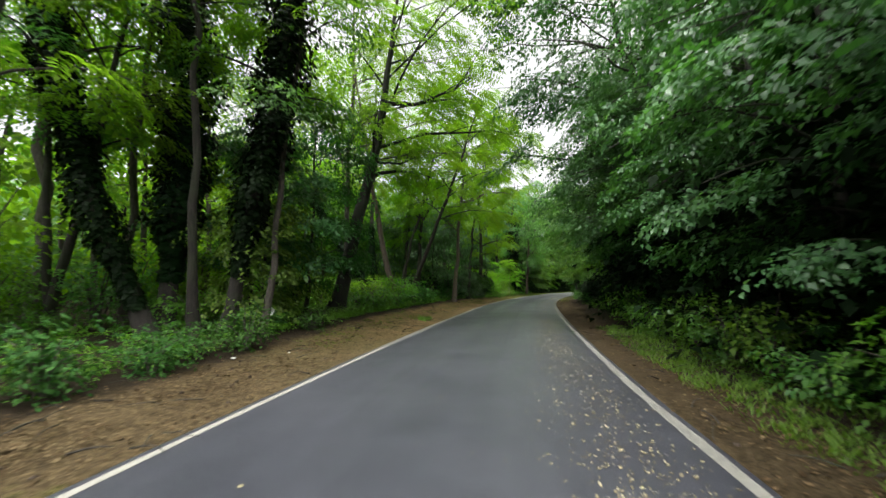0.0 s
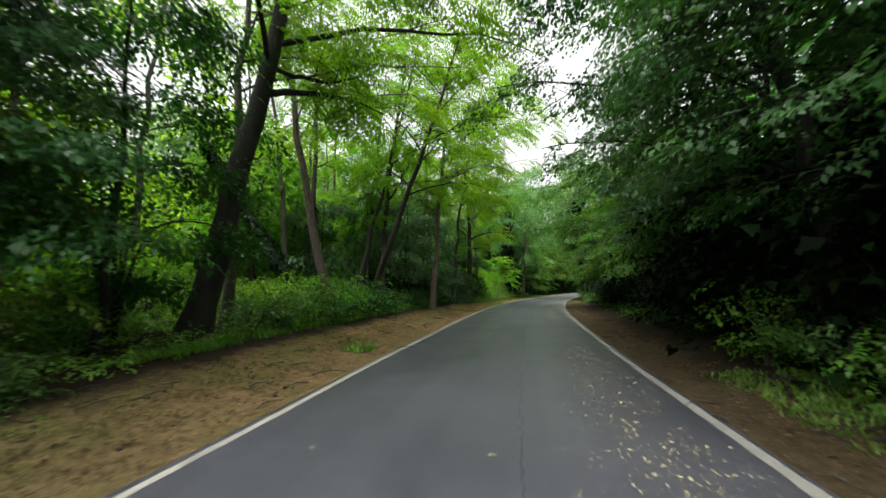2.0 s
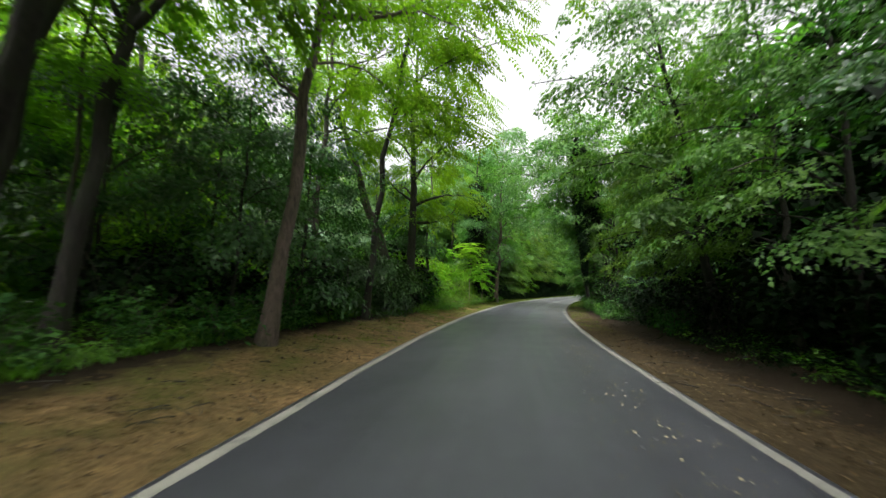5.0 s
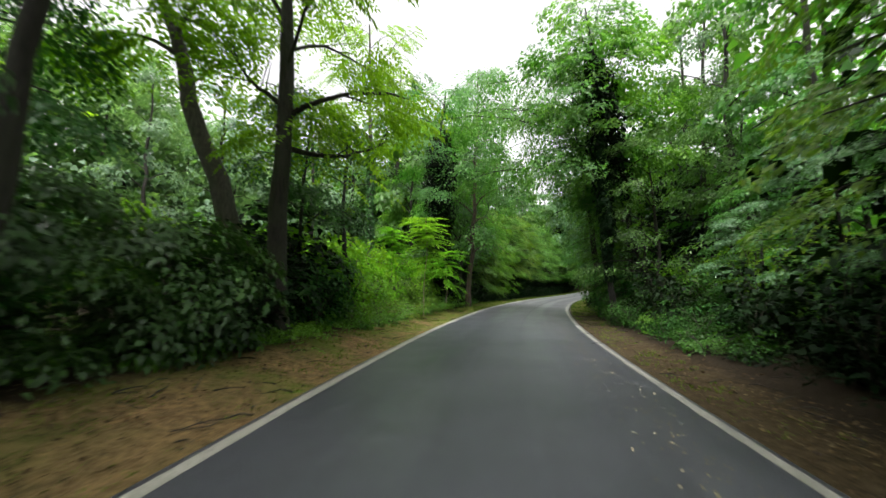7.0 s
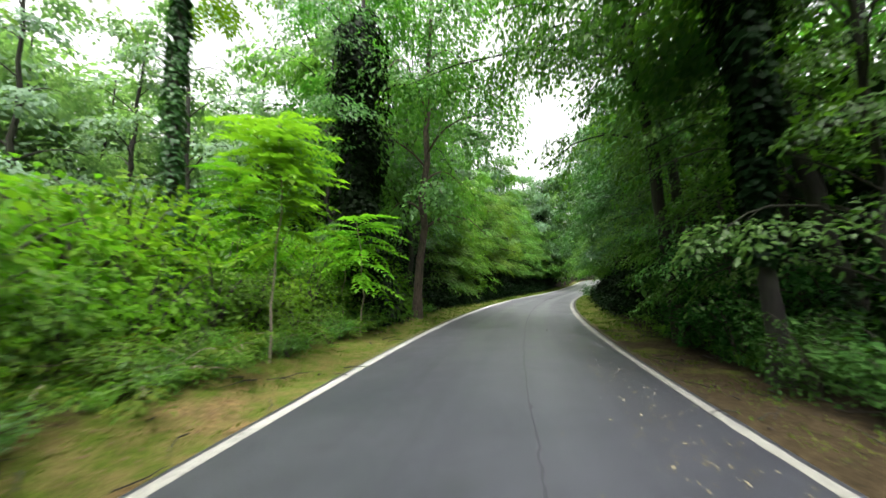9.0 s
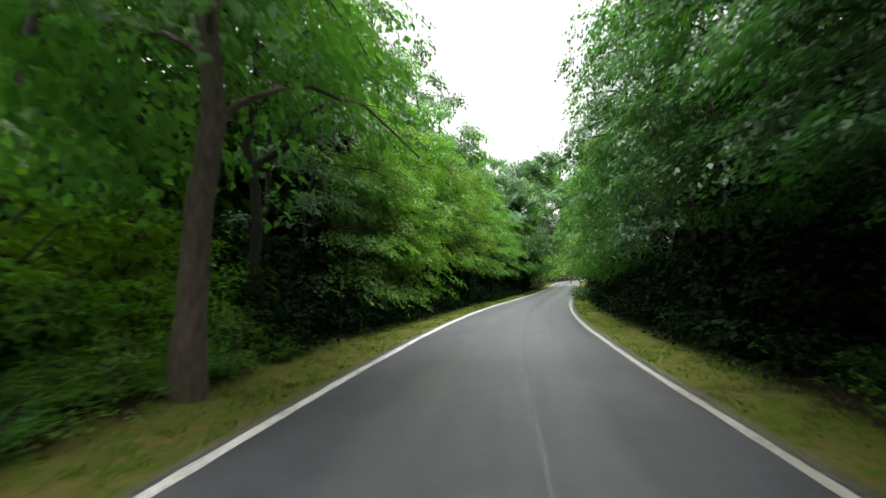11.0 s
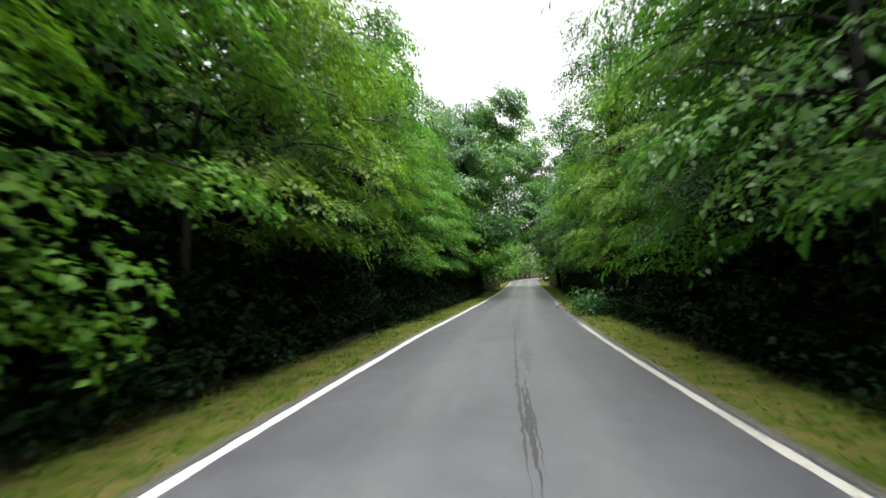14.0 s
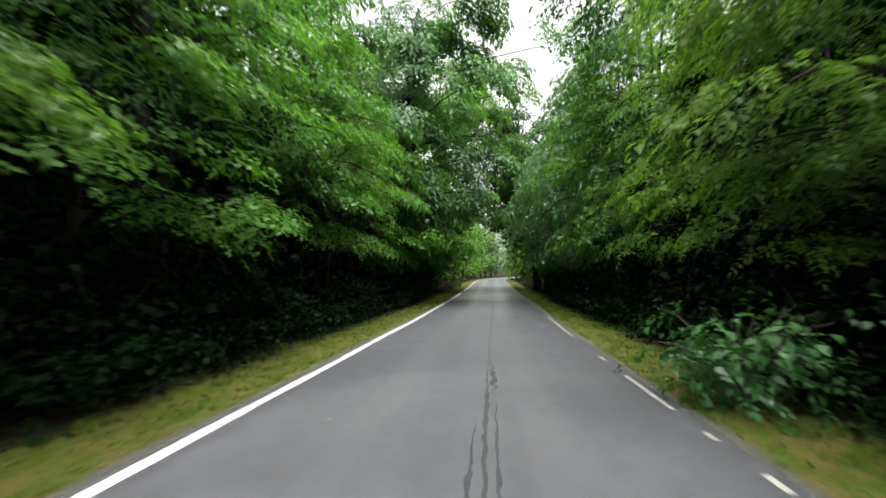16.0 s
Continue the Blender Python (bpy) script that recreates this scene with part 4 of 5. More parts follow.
left_tree(126, -0.56, 47.7, 14, 0.17, (-0.03, 0.0), ivy=8, ivy_thick=0.13, ivy_leaf=LEAF_DARK, bark=BARK, crown_low=0.55, sprays=7, templates=LIGHT_FAN, size=1.0, label="straight trunk clad in green ivy, light crown")
left_tree(127, 3.0, 52.0, 13, 0.2, (0.0, 0.0), ivy=10.5, ivy_thick=0.95, leaf=LEAF_MID, bark=BARK_DARK, templates=FLAT_FINE, label="dark column of ivy round a tree trunk")
left_tree(128, 4.5, 54.4, 16, 0.17, (0.05, 0.0), bark=BARK_RED, crown_low=0.2, crown_r=3.5, limbs=20, clumps=5, sprays=12, leaf=LEAF_SOFT, templates=HANGING, size=1.25, droop=0.35, bias=(0.6, -0.4), label="reddish trunk with drooping fine foliage")
left_tree(131, 0.6, 56.5, 13, 0.16, (0.02, 0.0), crown_low=0.2, crown_r=3.6, limbs=16, sprays=13, leaf=LEAF_SOFT, templates=FAR_SPRAY, size=1.1, droop=0.2, bark=BARK_DARK, label="full leafy tree behind the clearing")
left_tree(129, 4.35, 57.75, 11, 0.13, (-0.02, 0.0), bark=BARK_BLACK, crown_low=0.42, leaf=LEAF_MAPLE, templates=FLAT, size=1.0, sprays=7, crown_r=3.2, arms=[(3.6, (2.2, 0.6, 3.2), 0.09), (4.3, (-1.1, -0.2, 2.4), 0.07)], label="dark crooked tree spreading over the verge")

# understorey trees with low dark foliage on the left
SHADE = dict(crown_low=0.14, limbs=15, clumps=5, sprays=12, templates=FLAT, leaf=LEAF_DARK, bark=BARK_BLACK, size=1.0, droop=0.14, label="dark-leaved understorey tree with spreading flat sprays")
left_tree(135, -6.6, 13.0, 7.5, 0.08, (0.03, 0.0), crown_r=2.5, **{**SHADE, "sprays": 17})
left_tree(136, -8.2, 12.4, 6.5, 0.07, (-0.04, 0.0), crown_r=2.6, **{**SHADE, "crown_low": 0.3, "sprays": 16})
left_tree(137, -6.9, 11.0, 3.8, 0.05, (0.02, 0.0), crown_r=1.5, **{**SHADE, "leaf": LEAF_EDGE, "sprays": 8, "label": "young yellow-green understorey tree"})
left_tree(138, -1.55, 41.0, 6.8, 0.08, (0.02, 0.0), crown_r=1.9, **{**SHADE, "crown_low": 0.06, "label": "dense dark-leaved tree beside the paired trunks"})
left_tree(139, -5.9, 20.5, 9, 0.12, (-0.65, 0.0), ivy=7.5, ivy_thick=0.35, crown_low=0.6, crown_r=1.8, limbs=7, clumps=3, sprays=6, bark=BARK_DARK, leaf=LEAF_MID, templates=FLAT_FINE, label="ivy-hung tree leaning far over into the wood")
LOW = dict(crown_low=0.2, crown_r=2.3, limbs=12, clumps=4, sprays=11, templates=FLAT_FINE, leaf=LEAF_DARK, bark=BARK_DARK, size=1.42, droop=0.15, label="young dark-leaved understorey tree")
for n, (x, y, h) in enumerate([(-4.6, 29.3, 6.5), (-3.6, 31.0, 5.5), (-5.8, 30.4, 7.0), (-3.1, 34.0, 2.5), (-2.3, 36.2, 2.3),
                               (-7.4, 28.6, 6.5), (-6.8, 32.5, 7.0), (-5.0, 34.8, 6.5), (-8.6, 26.4, 5.5)]):
    left_tree(140 + n, x, y, h, 0.06, (0.04, 0.0), **{**LOW, "crown_r": min(2.3, 0.45 * h)})

for s in np.arange(2, 36, 4.2):
    LOCUSTS.put_road(s + plant.uniform(-1, 1), -plant.uniform(12, 16), plant.uniform(0, 360), plant.uniform(0.9, 1.1))
for s, d in [(5.5, -9.6), (9.2, -10.4)]:
    LOCUSTS.put_road(s, d, 40, 1.0)
for s in np.arange(2, 26, 2.4):
    GREEN_THICKET.put_road(s + plant.uniform(-1, 1), -plant.uniform(10.5, 14.5), plant.uniform(0, 360), plant.uniform(0.7, 1.1))
for x, y in [(-10.2, 13.6), (-9.4, 11.4), (-11.4, 11.0), (-12.4, 14.2), (-9.8, 15.8), (-10.8, 9.4)]:
    GREEN_THICKET.put(x, y, plant.uniform(0, 360), plant.uniform(0.55, 0.75))
for s in np.arange(40, 64, 2.2):
    GREEN_THICKET.put_road(s + plant.uniform(-1, 1), -plant.uniform(15, 22), plant.uniform(0, 360), plant.uniform(0.7, 0.9))

make_shrub(205, 3.6, 1.5, 9, 110, FLAT_FINE, LEAF_HERB, 1.2, "many-stemmed green shrub beside the leaning tree", "shrub", bark=BARK_BLACK).matrix_basis = pose(-7.6, 14.2, ground_at(-7.6, 14.2))
# undergrowth on the left
for s in np.arange(-3, 36, 1.35):
    near = -plant.uniform(4.9, 5.7)
    if not (11.3 < s < 15.2 or 8.4 < s < 10.3):
        (LOW_BUSH if s < 12 or s > 19 else BUSH).put_road(s + plant.uniform(-0.5, 0.5), near - (0.25 if s > 19 else 0.0), plant.uniform(0, 360), plant.uniform(0.5, 0.8) * (1.3 if s > 19 else 1.0))
    BUSH.put_road(s + plant.uniform(-0.6, 0.6), -plant.uniform(7.5, 12), plant.uniform(0, 360), plant.uniform(0.7, 1.15))
for n, s in enumerate(np.arange(15.6, 21.2, 1.0)):
    (LUSH if n % 2 else BUSH).put_road(s, -plant.uniform(5.7, 6.3), plant.uniform(0, 360), plant.uniform(0.75, 0.9) if n % 2 else plant.uniform(0.95, 1.15), 1.0, "bright leafy clump in the undergrowth")
for s in np.arange(-2, 36, 3.2):
    KNOTWEED.put_road(s + plant.uniform(-1, 1), -plant.uniform(12, 18), plant.uniform(0, 360), plant.uniform(0.9, 1.3))
for s in np.arange(26, 35.5, 1.6):
    THICKET.put_road(s + plant.uniform(-0.5, 0.5), -plant.uniform(6.4, 8.4), plant.uniform(0, 360), plant.uniform(0.55, 0.85))
    GREEN_THICKET.put_road(s + plant.uniform(-0.5, 0.5), -plant.uniform(9.5, 11.5), plant.uniform(0, 360), plant.uniform(0.8, 1.0))

# left hollow: its shade sits in the leaf colours of these plants
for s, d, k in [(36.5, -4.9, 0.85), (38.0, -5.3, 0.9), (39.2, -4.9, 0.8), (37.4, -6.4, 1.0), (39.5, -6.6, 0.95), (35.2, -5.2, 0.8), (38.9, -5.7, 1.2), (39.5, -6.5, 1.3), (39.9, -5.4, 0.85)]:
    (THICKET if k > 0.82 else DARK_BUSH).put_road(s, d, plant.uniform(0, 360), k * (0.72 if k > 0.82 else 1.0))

for s, d in [(42.0, 4.4), (43.2, 4.2), (44.4, 4.3)]:
    THICKET.put_road(s, d + 0.45, plant.uniform(0, 360), 0.45, 1.2, "tall bush before the ivy-hung trunk, near black in place of shade")
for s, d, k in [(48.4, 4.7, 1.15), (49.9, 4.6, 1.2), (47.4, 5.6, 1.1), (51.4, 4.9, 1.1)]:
    DARK_BUSH.put_road(s, d, plant.uniform(0, 360), k, 1.0, "dense bush at the inside of the bend, leaves darkened for shade")

# clearing with knotweed and saplings
for s in np.arange(40, 57, 1.15):
    BUSH.put_road(s + plant.uniform(-0.4, 0.4), -plant.uniform(4.1, 4.5), plant.uniform(0, 360), plant.uniform(0.38, 0.55))
    BUSH.put_road(s + plant.uniform(-0.4, 0.4), -plant.uniform(3.75, 4.0), plant.uniform(0, 360), plant.uniform(0.28, 0.4))
    KNOTWEED.put_road(s + plant.uniform(-0.4, 0.4), -plant.uniform(5.0, 5.6), plant.uniform(0, 360), plant.uniform(0.75, 1.0))
    LUSH.put_road(s + plant.uniform(-0.4, 0.4), -plant.uniform(6.2, 7.2), plant.uniform(0, 360), plant.uniform(1.3, 1.55))
    LUSH.put_road(s + plant.uniform(-0.4, 0.4), -plant.uniform(8.4, 9.8), plant.uniform(0, 360), plant.uniform(1.45, 1.7))
    if plant.random() < 0.6:
        LUSH.put_road(s + plant.uniform(-0.4, 0.4), -plant.uniform(10.5, 13), plant.uniform(0, 360), plant.uniform(1.5, 1.8))
    THICKET.put_road(s + plant.uniform(-0.4, 0.4), -plant.uniform(5.4, 6.0), plant.uniform(0, 360), plant.uniform(0.28, 0.36))
SAPLINGS = Pool([lambda: make_sapling(171, 3.7, 70, "tree-of-heaven sapling, bright green on a thin pole"), lambda: make_sapling(172, 2.3, 40, "small bright tree-of-heaven sapling")], "tree-of-heaven saplings")
SAPLINGS.put(1.85, 46.1, 0, 1.15)
SAPLINGS.put(2.9, 49.6, 0, 1.3)
SAPLINGS.put(0.2, 48.6, 70, 1.05)
SAPLINGS.put(2.3, 51.2, 140, 1.2)

# right-hand wall of the first stretch
for s in np.arange(0.5, 22.5, 2.4):
    (MAPLE if 4 < s < 8 else SHADY).put_road(s + plant.uniform(-0.5, 0.5), plant.uniform(5.6, 6.3) + (0.8 if s > 17 else 0.0), None, plant.uniform(0.88, 1.0), plant.uniform(0.82, 0.98))
for s in np.arange(23.0, 36, 2.2):
    (HAZEL if plant.random() < 0.5 else SHADY).put_road(s + plant.uniform(-0.5, 0.5), plant.uniform(6.1, 6.7), None, plant.uniform(0.72, 0.86), plant.uniform(0.85, 1.0))
for s in (36.2, 38.6, 41.0):
    MAPLE.put_road(s, plant.uniform(6.4, 6.9), None, plant.uniform(0.4, 0.46), 0.85, "low broadleaf tree at the inside of the bend")
for s in np.arange(1.0, 18, 4.0):
    TALL.put_road(s + plant.uniform(-1, 1), plant.uniform(8.0, 10), plant.uniform(0, 360), plant.uniform(0.9, 1.1))
for s in np.arange(18, 40, 4.5):
    TALL.put_road(s + plant.uniform(-1, 1), plant.uniform(11.0, 13), plant.uniform(0, 360), plant.uniform(0.75, 0.9))
for s in np.arange(1.5, 15, 1.3):
    BUSH.put_road(s + plant.uniform(-0.3, 0.3), plant.uniform(4.35, 4.8), plant.uniform(0, 360), plant.uniform(0.6, 0.85), 1.0, "low leafy bush under the dark trees")

# broad old trees on the right whose crowns reach over the road
OVER = dict(templates=FLAT, leaf=LEAF_DARK, bark=BARK_DARK, crown_low=0.42, crown_r=4.6, limbs=14, clumps=5, sprays=15, droop=0.06, size=1.2, fan=1.0, label="broad tree whose crown reaches over the road")
for n, (s, d, h) in enumerate([(11.4, 6.4, 12), (15.0, 5.9, 14), (19.2, 6.4, 11)]):
    x, y = (float(v) for v in spot(s, d))
    left_tree(160 + n, x, y, h, 0.2, (-0.13, 0.02), bias=(-2.6, 0.2), **{**OVER, "sprays": 7 if n == 0 else 15})

left_tree(164, 7.5, 29.9, 9.2, 0.13, (-0.12, 0.05), crown_low=0.34, crown_r=3.0, limbs=14, clumps=5, sprays=13, templates=FLAT, leaf=LEAF_MID, bark=BARK_BLACK, size=1.1, droop=0.12, bias=(-1.7, 0.2), label="dark-stemmed tree with rounded crown by the verge")

# right of the bend: ivy trees, overhanging twigs, bushes
RIGHT_IVY = dict(templates=HANGING, leaf=LEAF_DARK, bark=BARK_DARK, crown_low=0.36, crown_r=4.2, limbs=14, clumps=6, sprays=10, droop=0.28, size=0.95, label="ivy-clad tree hanging over the bend")
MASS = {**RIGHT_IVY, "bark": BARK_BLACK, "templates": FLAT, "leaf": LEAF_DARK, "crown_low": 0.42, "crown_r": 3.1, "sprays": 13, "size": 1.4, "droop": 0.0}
left_tree(181, 9.25, 44.3, 12, 0.12, (-0.05, 0.0), ivy=11, ivy_thick=0.42, ivy_low=2.5, bias=(-0.8, 0.0), **{**MASS, "leaf": LEAF_MID, "sprays": 9})
left_tree(182, 11.2, 44.5, 13, 0.14, (-0.2, 0.0), ivy=11, ivy_thick=0.7, ivy_low=5.4, arms=[(1.9, (0.15, 0.2, 2.4), 0.06), (2.6, (-0.9, 0.4, 1.6), 0.05)], bias=(0.4, 0.0), **{**MASS, "leaf": LEAF_EDGE, "sprays": 8})
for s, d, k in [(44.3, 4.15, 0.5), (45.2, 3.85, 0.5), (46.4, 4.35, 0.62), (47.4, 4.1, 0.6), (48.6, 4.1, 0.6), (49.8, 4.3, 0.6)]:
    DARK_BUSH.put_road(s, d, plant.uniform(0, 360), k, 1.0, "dense bush before the ivy-hung trunk, leaves darkened for shade")
for n, s in enumerate(np.arange(38.6, 47.5, 1.1)):
    (LOW_BUSH if n % 3 else BUSH).put_road(s + plant.uniform(-0.3, 0.3), plant.uniform(4.15, 4.45), plant.uniform(0, 360), plant.uniform(0.42, 0.6), 1.0, "low leafy bush at the inside of the bend")
for s, d in [(41.6, 9.2), (43.6, 9.0), (45.4, 8.6)]:
    HORNBEAM.put_road(s, d, None, 0.78, 1.0, "leafy tree lit green behind the ivy-hung trunks")
left_tree(186, 10.4, 47.6, 11.5, 0.17, (-0.12, 0.0), bias=(-3.6, 0.4), **{**RIGHT_IVY, "leaf": LEAF_MID, "crown_low": 0.5, "crown_r": 4.4, "sprays": 12, "droop": 0.16, "label": "tree whose drooping twigs hang across the road"})
left_tree(185, 11.2, 48.5, 12, 0.16, (-0.1, 0.0), bias=(-1.0, 0.2), **{**RIGHT_IVY, "leaf": LEAF_HAZEL, "label": "bright leafy tree hanging over the inside of the bend"})
for s in np.arange(33, 58, 1.5):
    if plant.random() < 0.4:
        LOW_BUSH.put_road(s + plant.uniform(-0.5, 0.5), plant.uniform(4.6, 5.1), plant.uniform(0, 360), plant.uniform(0.5, 0.75))
    else:
        THICKET.put_road(s + plant.uniform(-0.5, 0.5), plant.uniform(4.8, 5.2), plant.uniform(0, 360), plant.uniform(0.36, 0.5))
    BUSH.put_road(s + plant.uniform(-0.5, 0.5), plant.uniform(6.6, 8.0), plant.uniform(0, 360), plant.uniform(0.9, 1.3))
for s, d, k in [(41.2, 4.7, 0.85), (42.6, 4.9, 0.95), (44.0, 5.0, 1.0), (45.4, 4.9, 0.9), (43.2, 6.2, 1.3), (45.0, 6.4, 1.3)]:
    LOW_BUSH.put_road(s, d + 0.3, plant.uniform(0, 360), k, 1.0, "broad bush at the foot of an ivy tree, leaves darkened for shade")
for s in np.arange(39, 47, 1.6):
    GREEN_THICKET.put_road(s, plant.uniform(6.2, 7.2), plant.uniform(0, 360), plant.uniform(0.6, 0.75), 1.0, "tall leafy bush at the inside of the bend")
for s in np.arange(46.2, 58, 2.2):
    (HORNBEAM if s < 47.5 else SOFT_EDGE if s < 52 else SHADY).put_road(s, plant.uniform(5.2, 5.6) if s < 52 else plant.uniform(5.8, 6.4), None, plant.uniform(0.82, 0.92), 0.88)

# both walls of the last stretch
for s, d in [(72.6, 5.7), (82.2, 5.8), (90.5, 5.9)]:
    HAZEL.put_road(s, d, None, 0.95)
for s in np.arange(94.5, 113, 2.5):
    for side in (-1, 1):
        FAR_EDGE.put_road(s + plant.uniform(-0.5, 0.5), side * plant.uniform(5.9, 6.5), None, plant.uniform(0.88, 1.08))
for s in np.arange(57, 94, 2.5):
    if s > 58.5:
        (SHADY if s < 60 else HAZEL).put_road(s + plant.uniform(-0.5, 0.5), -plant.uniform(5.9, 6.5), None, plant.uniform(0.85, 1.05), plant.uniform(0.9, 1.1))
    open_right = 79 < s < 91
    (HAZEL if open_right else SHADY if s < 63 else HORNBEAM if plant.random() < 0.55 else MAPLE).put_road(s + plant.uniform(-0.5, 0.5), plant.uniform(5.9, 6.5), None, plant.uniform(0.88, 1.08) * (0.8 if open_right else 1.0), plant.uniform(0.95, 1.2))
for s in np.arange(65, 104, 4.0):
    TALL.put_road(s + plant.uniform(-1, 1), -plant.uniform(7.0, 7.6), plant.uniform(0, 360), plant.uniform(0.8, 0.95))
for s in np.arange(43, 118, 4.0):
    if s > 62:
        TALL.put_road(s + plant.uniform(-1, 1), -plant.uniform(7.6, 9.0), plant.uniform(0, 360), plant.uniform(1.05, 1.2))
    if not 79 < s < 92:
        TALL.put_road(s + plant.uniform(-1, 1), plant.uniform(8.0, 9.5), plant.uniform(0, 360), plant.uniform(0.9, 1.1))
for s in np.arange(58.5, 72, 2.8):
    TALL.put_road(s + plant.uniform(-0.8, 0.8), -plant.uniform(10.5, 13), plant.uniform(0, 360), plant.uniform(1.1, 1.25))
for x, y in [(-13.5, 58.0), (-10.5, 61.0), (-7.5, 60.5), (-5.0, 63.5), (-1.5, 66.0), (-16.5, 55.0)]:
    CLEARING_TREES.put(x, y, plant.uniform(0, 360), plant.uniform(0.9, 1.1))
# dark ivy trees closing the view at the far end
left_tree(190, 23.4, 95.0, 17, 0.26, (0.08, -0.03), ivy=12, ivy_thick=0.9, bias=(4.0, -1.4), **{**RIGHT_IVY, "leaf": LEAF_DISTANT_HAZED, "templates": FAR_SPRAY, "size": 1.1, "sprays": 20, "crown_r": 4.8, "limbs": 20, "flat": 1.1, "droop": 0.1, "crown_low": 0.3, "label": "tall dark ivy-clad tree arching over the road"})
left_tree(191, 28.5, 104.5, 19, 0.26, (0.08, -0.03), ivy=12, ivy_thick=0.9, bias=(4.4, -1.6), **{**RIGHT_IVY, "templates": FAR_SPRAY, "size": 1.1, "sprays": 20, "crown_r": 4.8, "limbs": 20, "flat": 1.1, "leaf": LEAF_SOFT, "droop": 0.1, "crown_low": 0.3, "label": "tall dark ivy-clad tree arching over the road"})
left_tree(193, 39.5, 104.0, 17, 0.26, (-0.08, 0.03), bias=(-4.0, 1.6), **{**RIGHT_IVY, "templates": FAR_SPRAY, "size": 1.1, "sprays": 20, "crown_r": 4.8, "limbs": 20, "flat": 1.1, "droop": 0.1, "crown_low": 0.3, "label": "tall dark tree leaning in over the road"})
left_tree(192, 27.8, 80.2, 15, 0.24, (-0.01, 0.0), ivy=12, ivy_thick=0.35, **{**RIGHT_IVY, "label": "dark ivy-covered trunk behind the verge trees"})

# near-black thickets that stand in for shade behind the right verge
for s in np.arange(0, 40, 1.7):
    THICKET.put_road(s + plant.uniform(-0.5, 0.5), plant.uniform(5.4, 6.0), plant.uniform(0, 360), plant.uniform(0.5, 0.65))

for s in np.arange(53.5, 66.5, 1.25):
    if not 56.5 < s < 60.5:
        LOW_BUSH.put_road(s + plant.uniform(-0.4, 0.4), -plant.uniform(4.8, 5.2), plant.uniform(0, 360), plant.uniform(0.4, 0.65), 1.0, "leafy bush at the foot of the wood's edge, darkened for shade")
for s, d in [(62.6, -4.6), (65.0, -5.0)]:
    x, y = (float(v) for v in spot(s, d))
    left_tree(int(210 + s), x, y, 5.5, 0.035, (0.06, 0.0), crown_low=0.4, crown_r=1.5, limbs=9, clumps=3, sprays=8, templates=FLAT, leaf=LEAF_HAZEL, bark=BARK, size=1.0, label="slender young tree with pale stem at the verge")
for s, d in [(61.2, -6.4), (63.1, -6.5), (65.4, -6.3), (68.2, -6.6)]:
    LOW_EDGE.put_road(s, d, None, 1.0, 1.0)
for s, d in [(57.2, -8.8), (58.8, -9.6), (57.8, -11.4), (60.2, -9.0), (60.0, -11.6)]:
    GREEN_THICKET.put_road(s, d, plant.uniform(0, 360), plant.uniform(0.8, 1.0))
# low thickets right behind the verges of the last stretch, blackened for shade
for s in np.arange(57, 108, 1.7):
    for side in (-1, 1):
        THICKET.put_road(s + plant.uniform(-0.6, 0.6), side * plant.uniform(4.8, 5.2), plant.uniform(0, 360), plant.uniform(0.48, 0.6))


def shade_tangle(name, label, places, seed):
    """Ivy-like tangle deep under the trees, running together; its near-black colour is painted shade."""
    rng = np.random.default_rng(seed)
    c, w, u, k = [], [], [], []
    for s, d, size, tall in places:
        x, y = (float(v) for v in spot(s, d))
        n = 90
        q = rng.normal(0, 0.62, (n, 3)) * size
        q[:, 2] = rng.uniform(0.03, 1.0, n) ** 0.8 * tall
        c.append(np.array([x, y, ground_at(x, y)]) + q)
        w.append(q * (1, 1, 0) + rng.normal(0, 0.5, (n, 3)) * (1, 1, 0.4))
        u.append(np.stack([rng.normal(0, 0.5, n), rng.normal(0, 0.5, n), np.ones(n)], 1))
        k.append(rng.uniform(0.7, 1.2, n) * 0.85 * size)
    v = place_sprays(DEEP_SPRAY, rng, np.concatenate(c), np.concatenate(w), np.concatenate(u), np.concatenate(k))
    return tagged(new(name, quads_mesh(name, v, leaf_cards(len(v) // 4), LEAF_IVY_AND_SHADE)), label, "undergrowth", kind="stuff")


# shade of the hollows and of the wood behind, put in as near-black leaves
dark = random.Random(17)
shade_tangle("shade_plants_right", "near-black leaf tangle as painted shade under the verge trees",
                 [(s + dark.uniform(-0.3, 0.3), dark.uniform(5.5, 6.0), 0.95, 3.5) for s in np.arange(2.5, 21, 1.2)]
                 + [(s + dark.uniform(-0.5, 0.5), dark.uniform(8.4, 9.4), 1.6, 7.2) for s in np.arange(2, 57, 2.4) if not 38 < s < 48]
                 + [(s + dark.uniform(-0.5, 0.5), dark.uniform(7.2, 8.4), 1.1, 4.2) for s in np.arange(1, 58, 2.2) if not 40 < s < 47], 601)
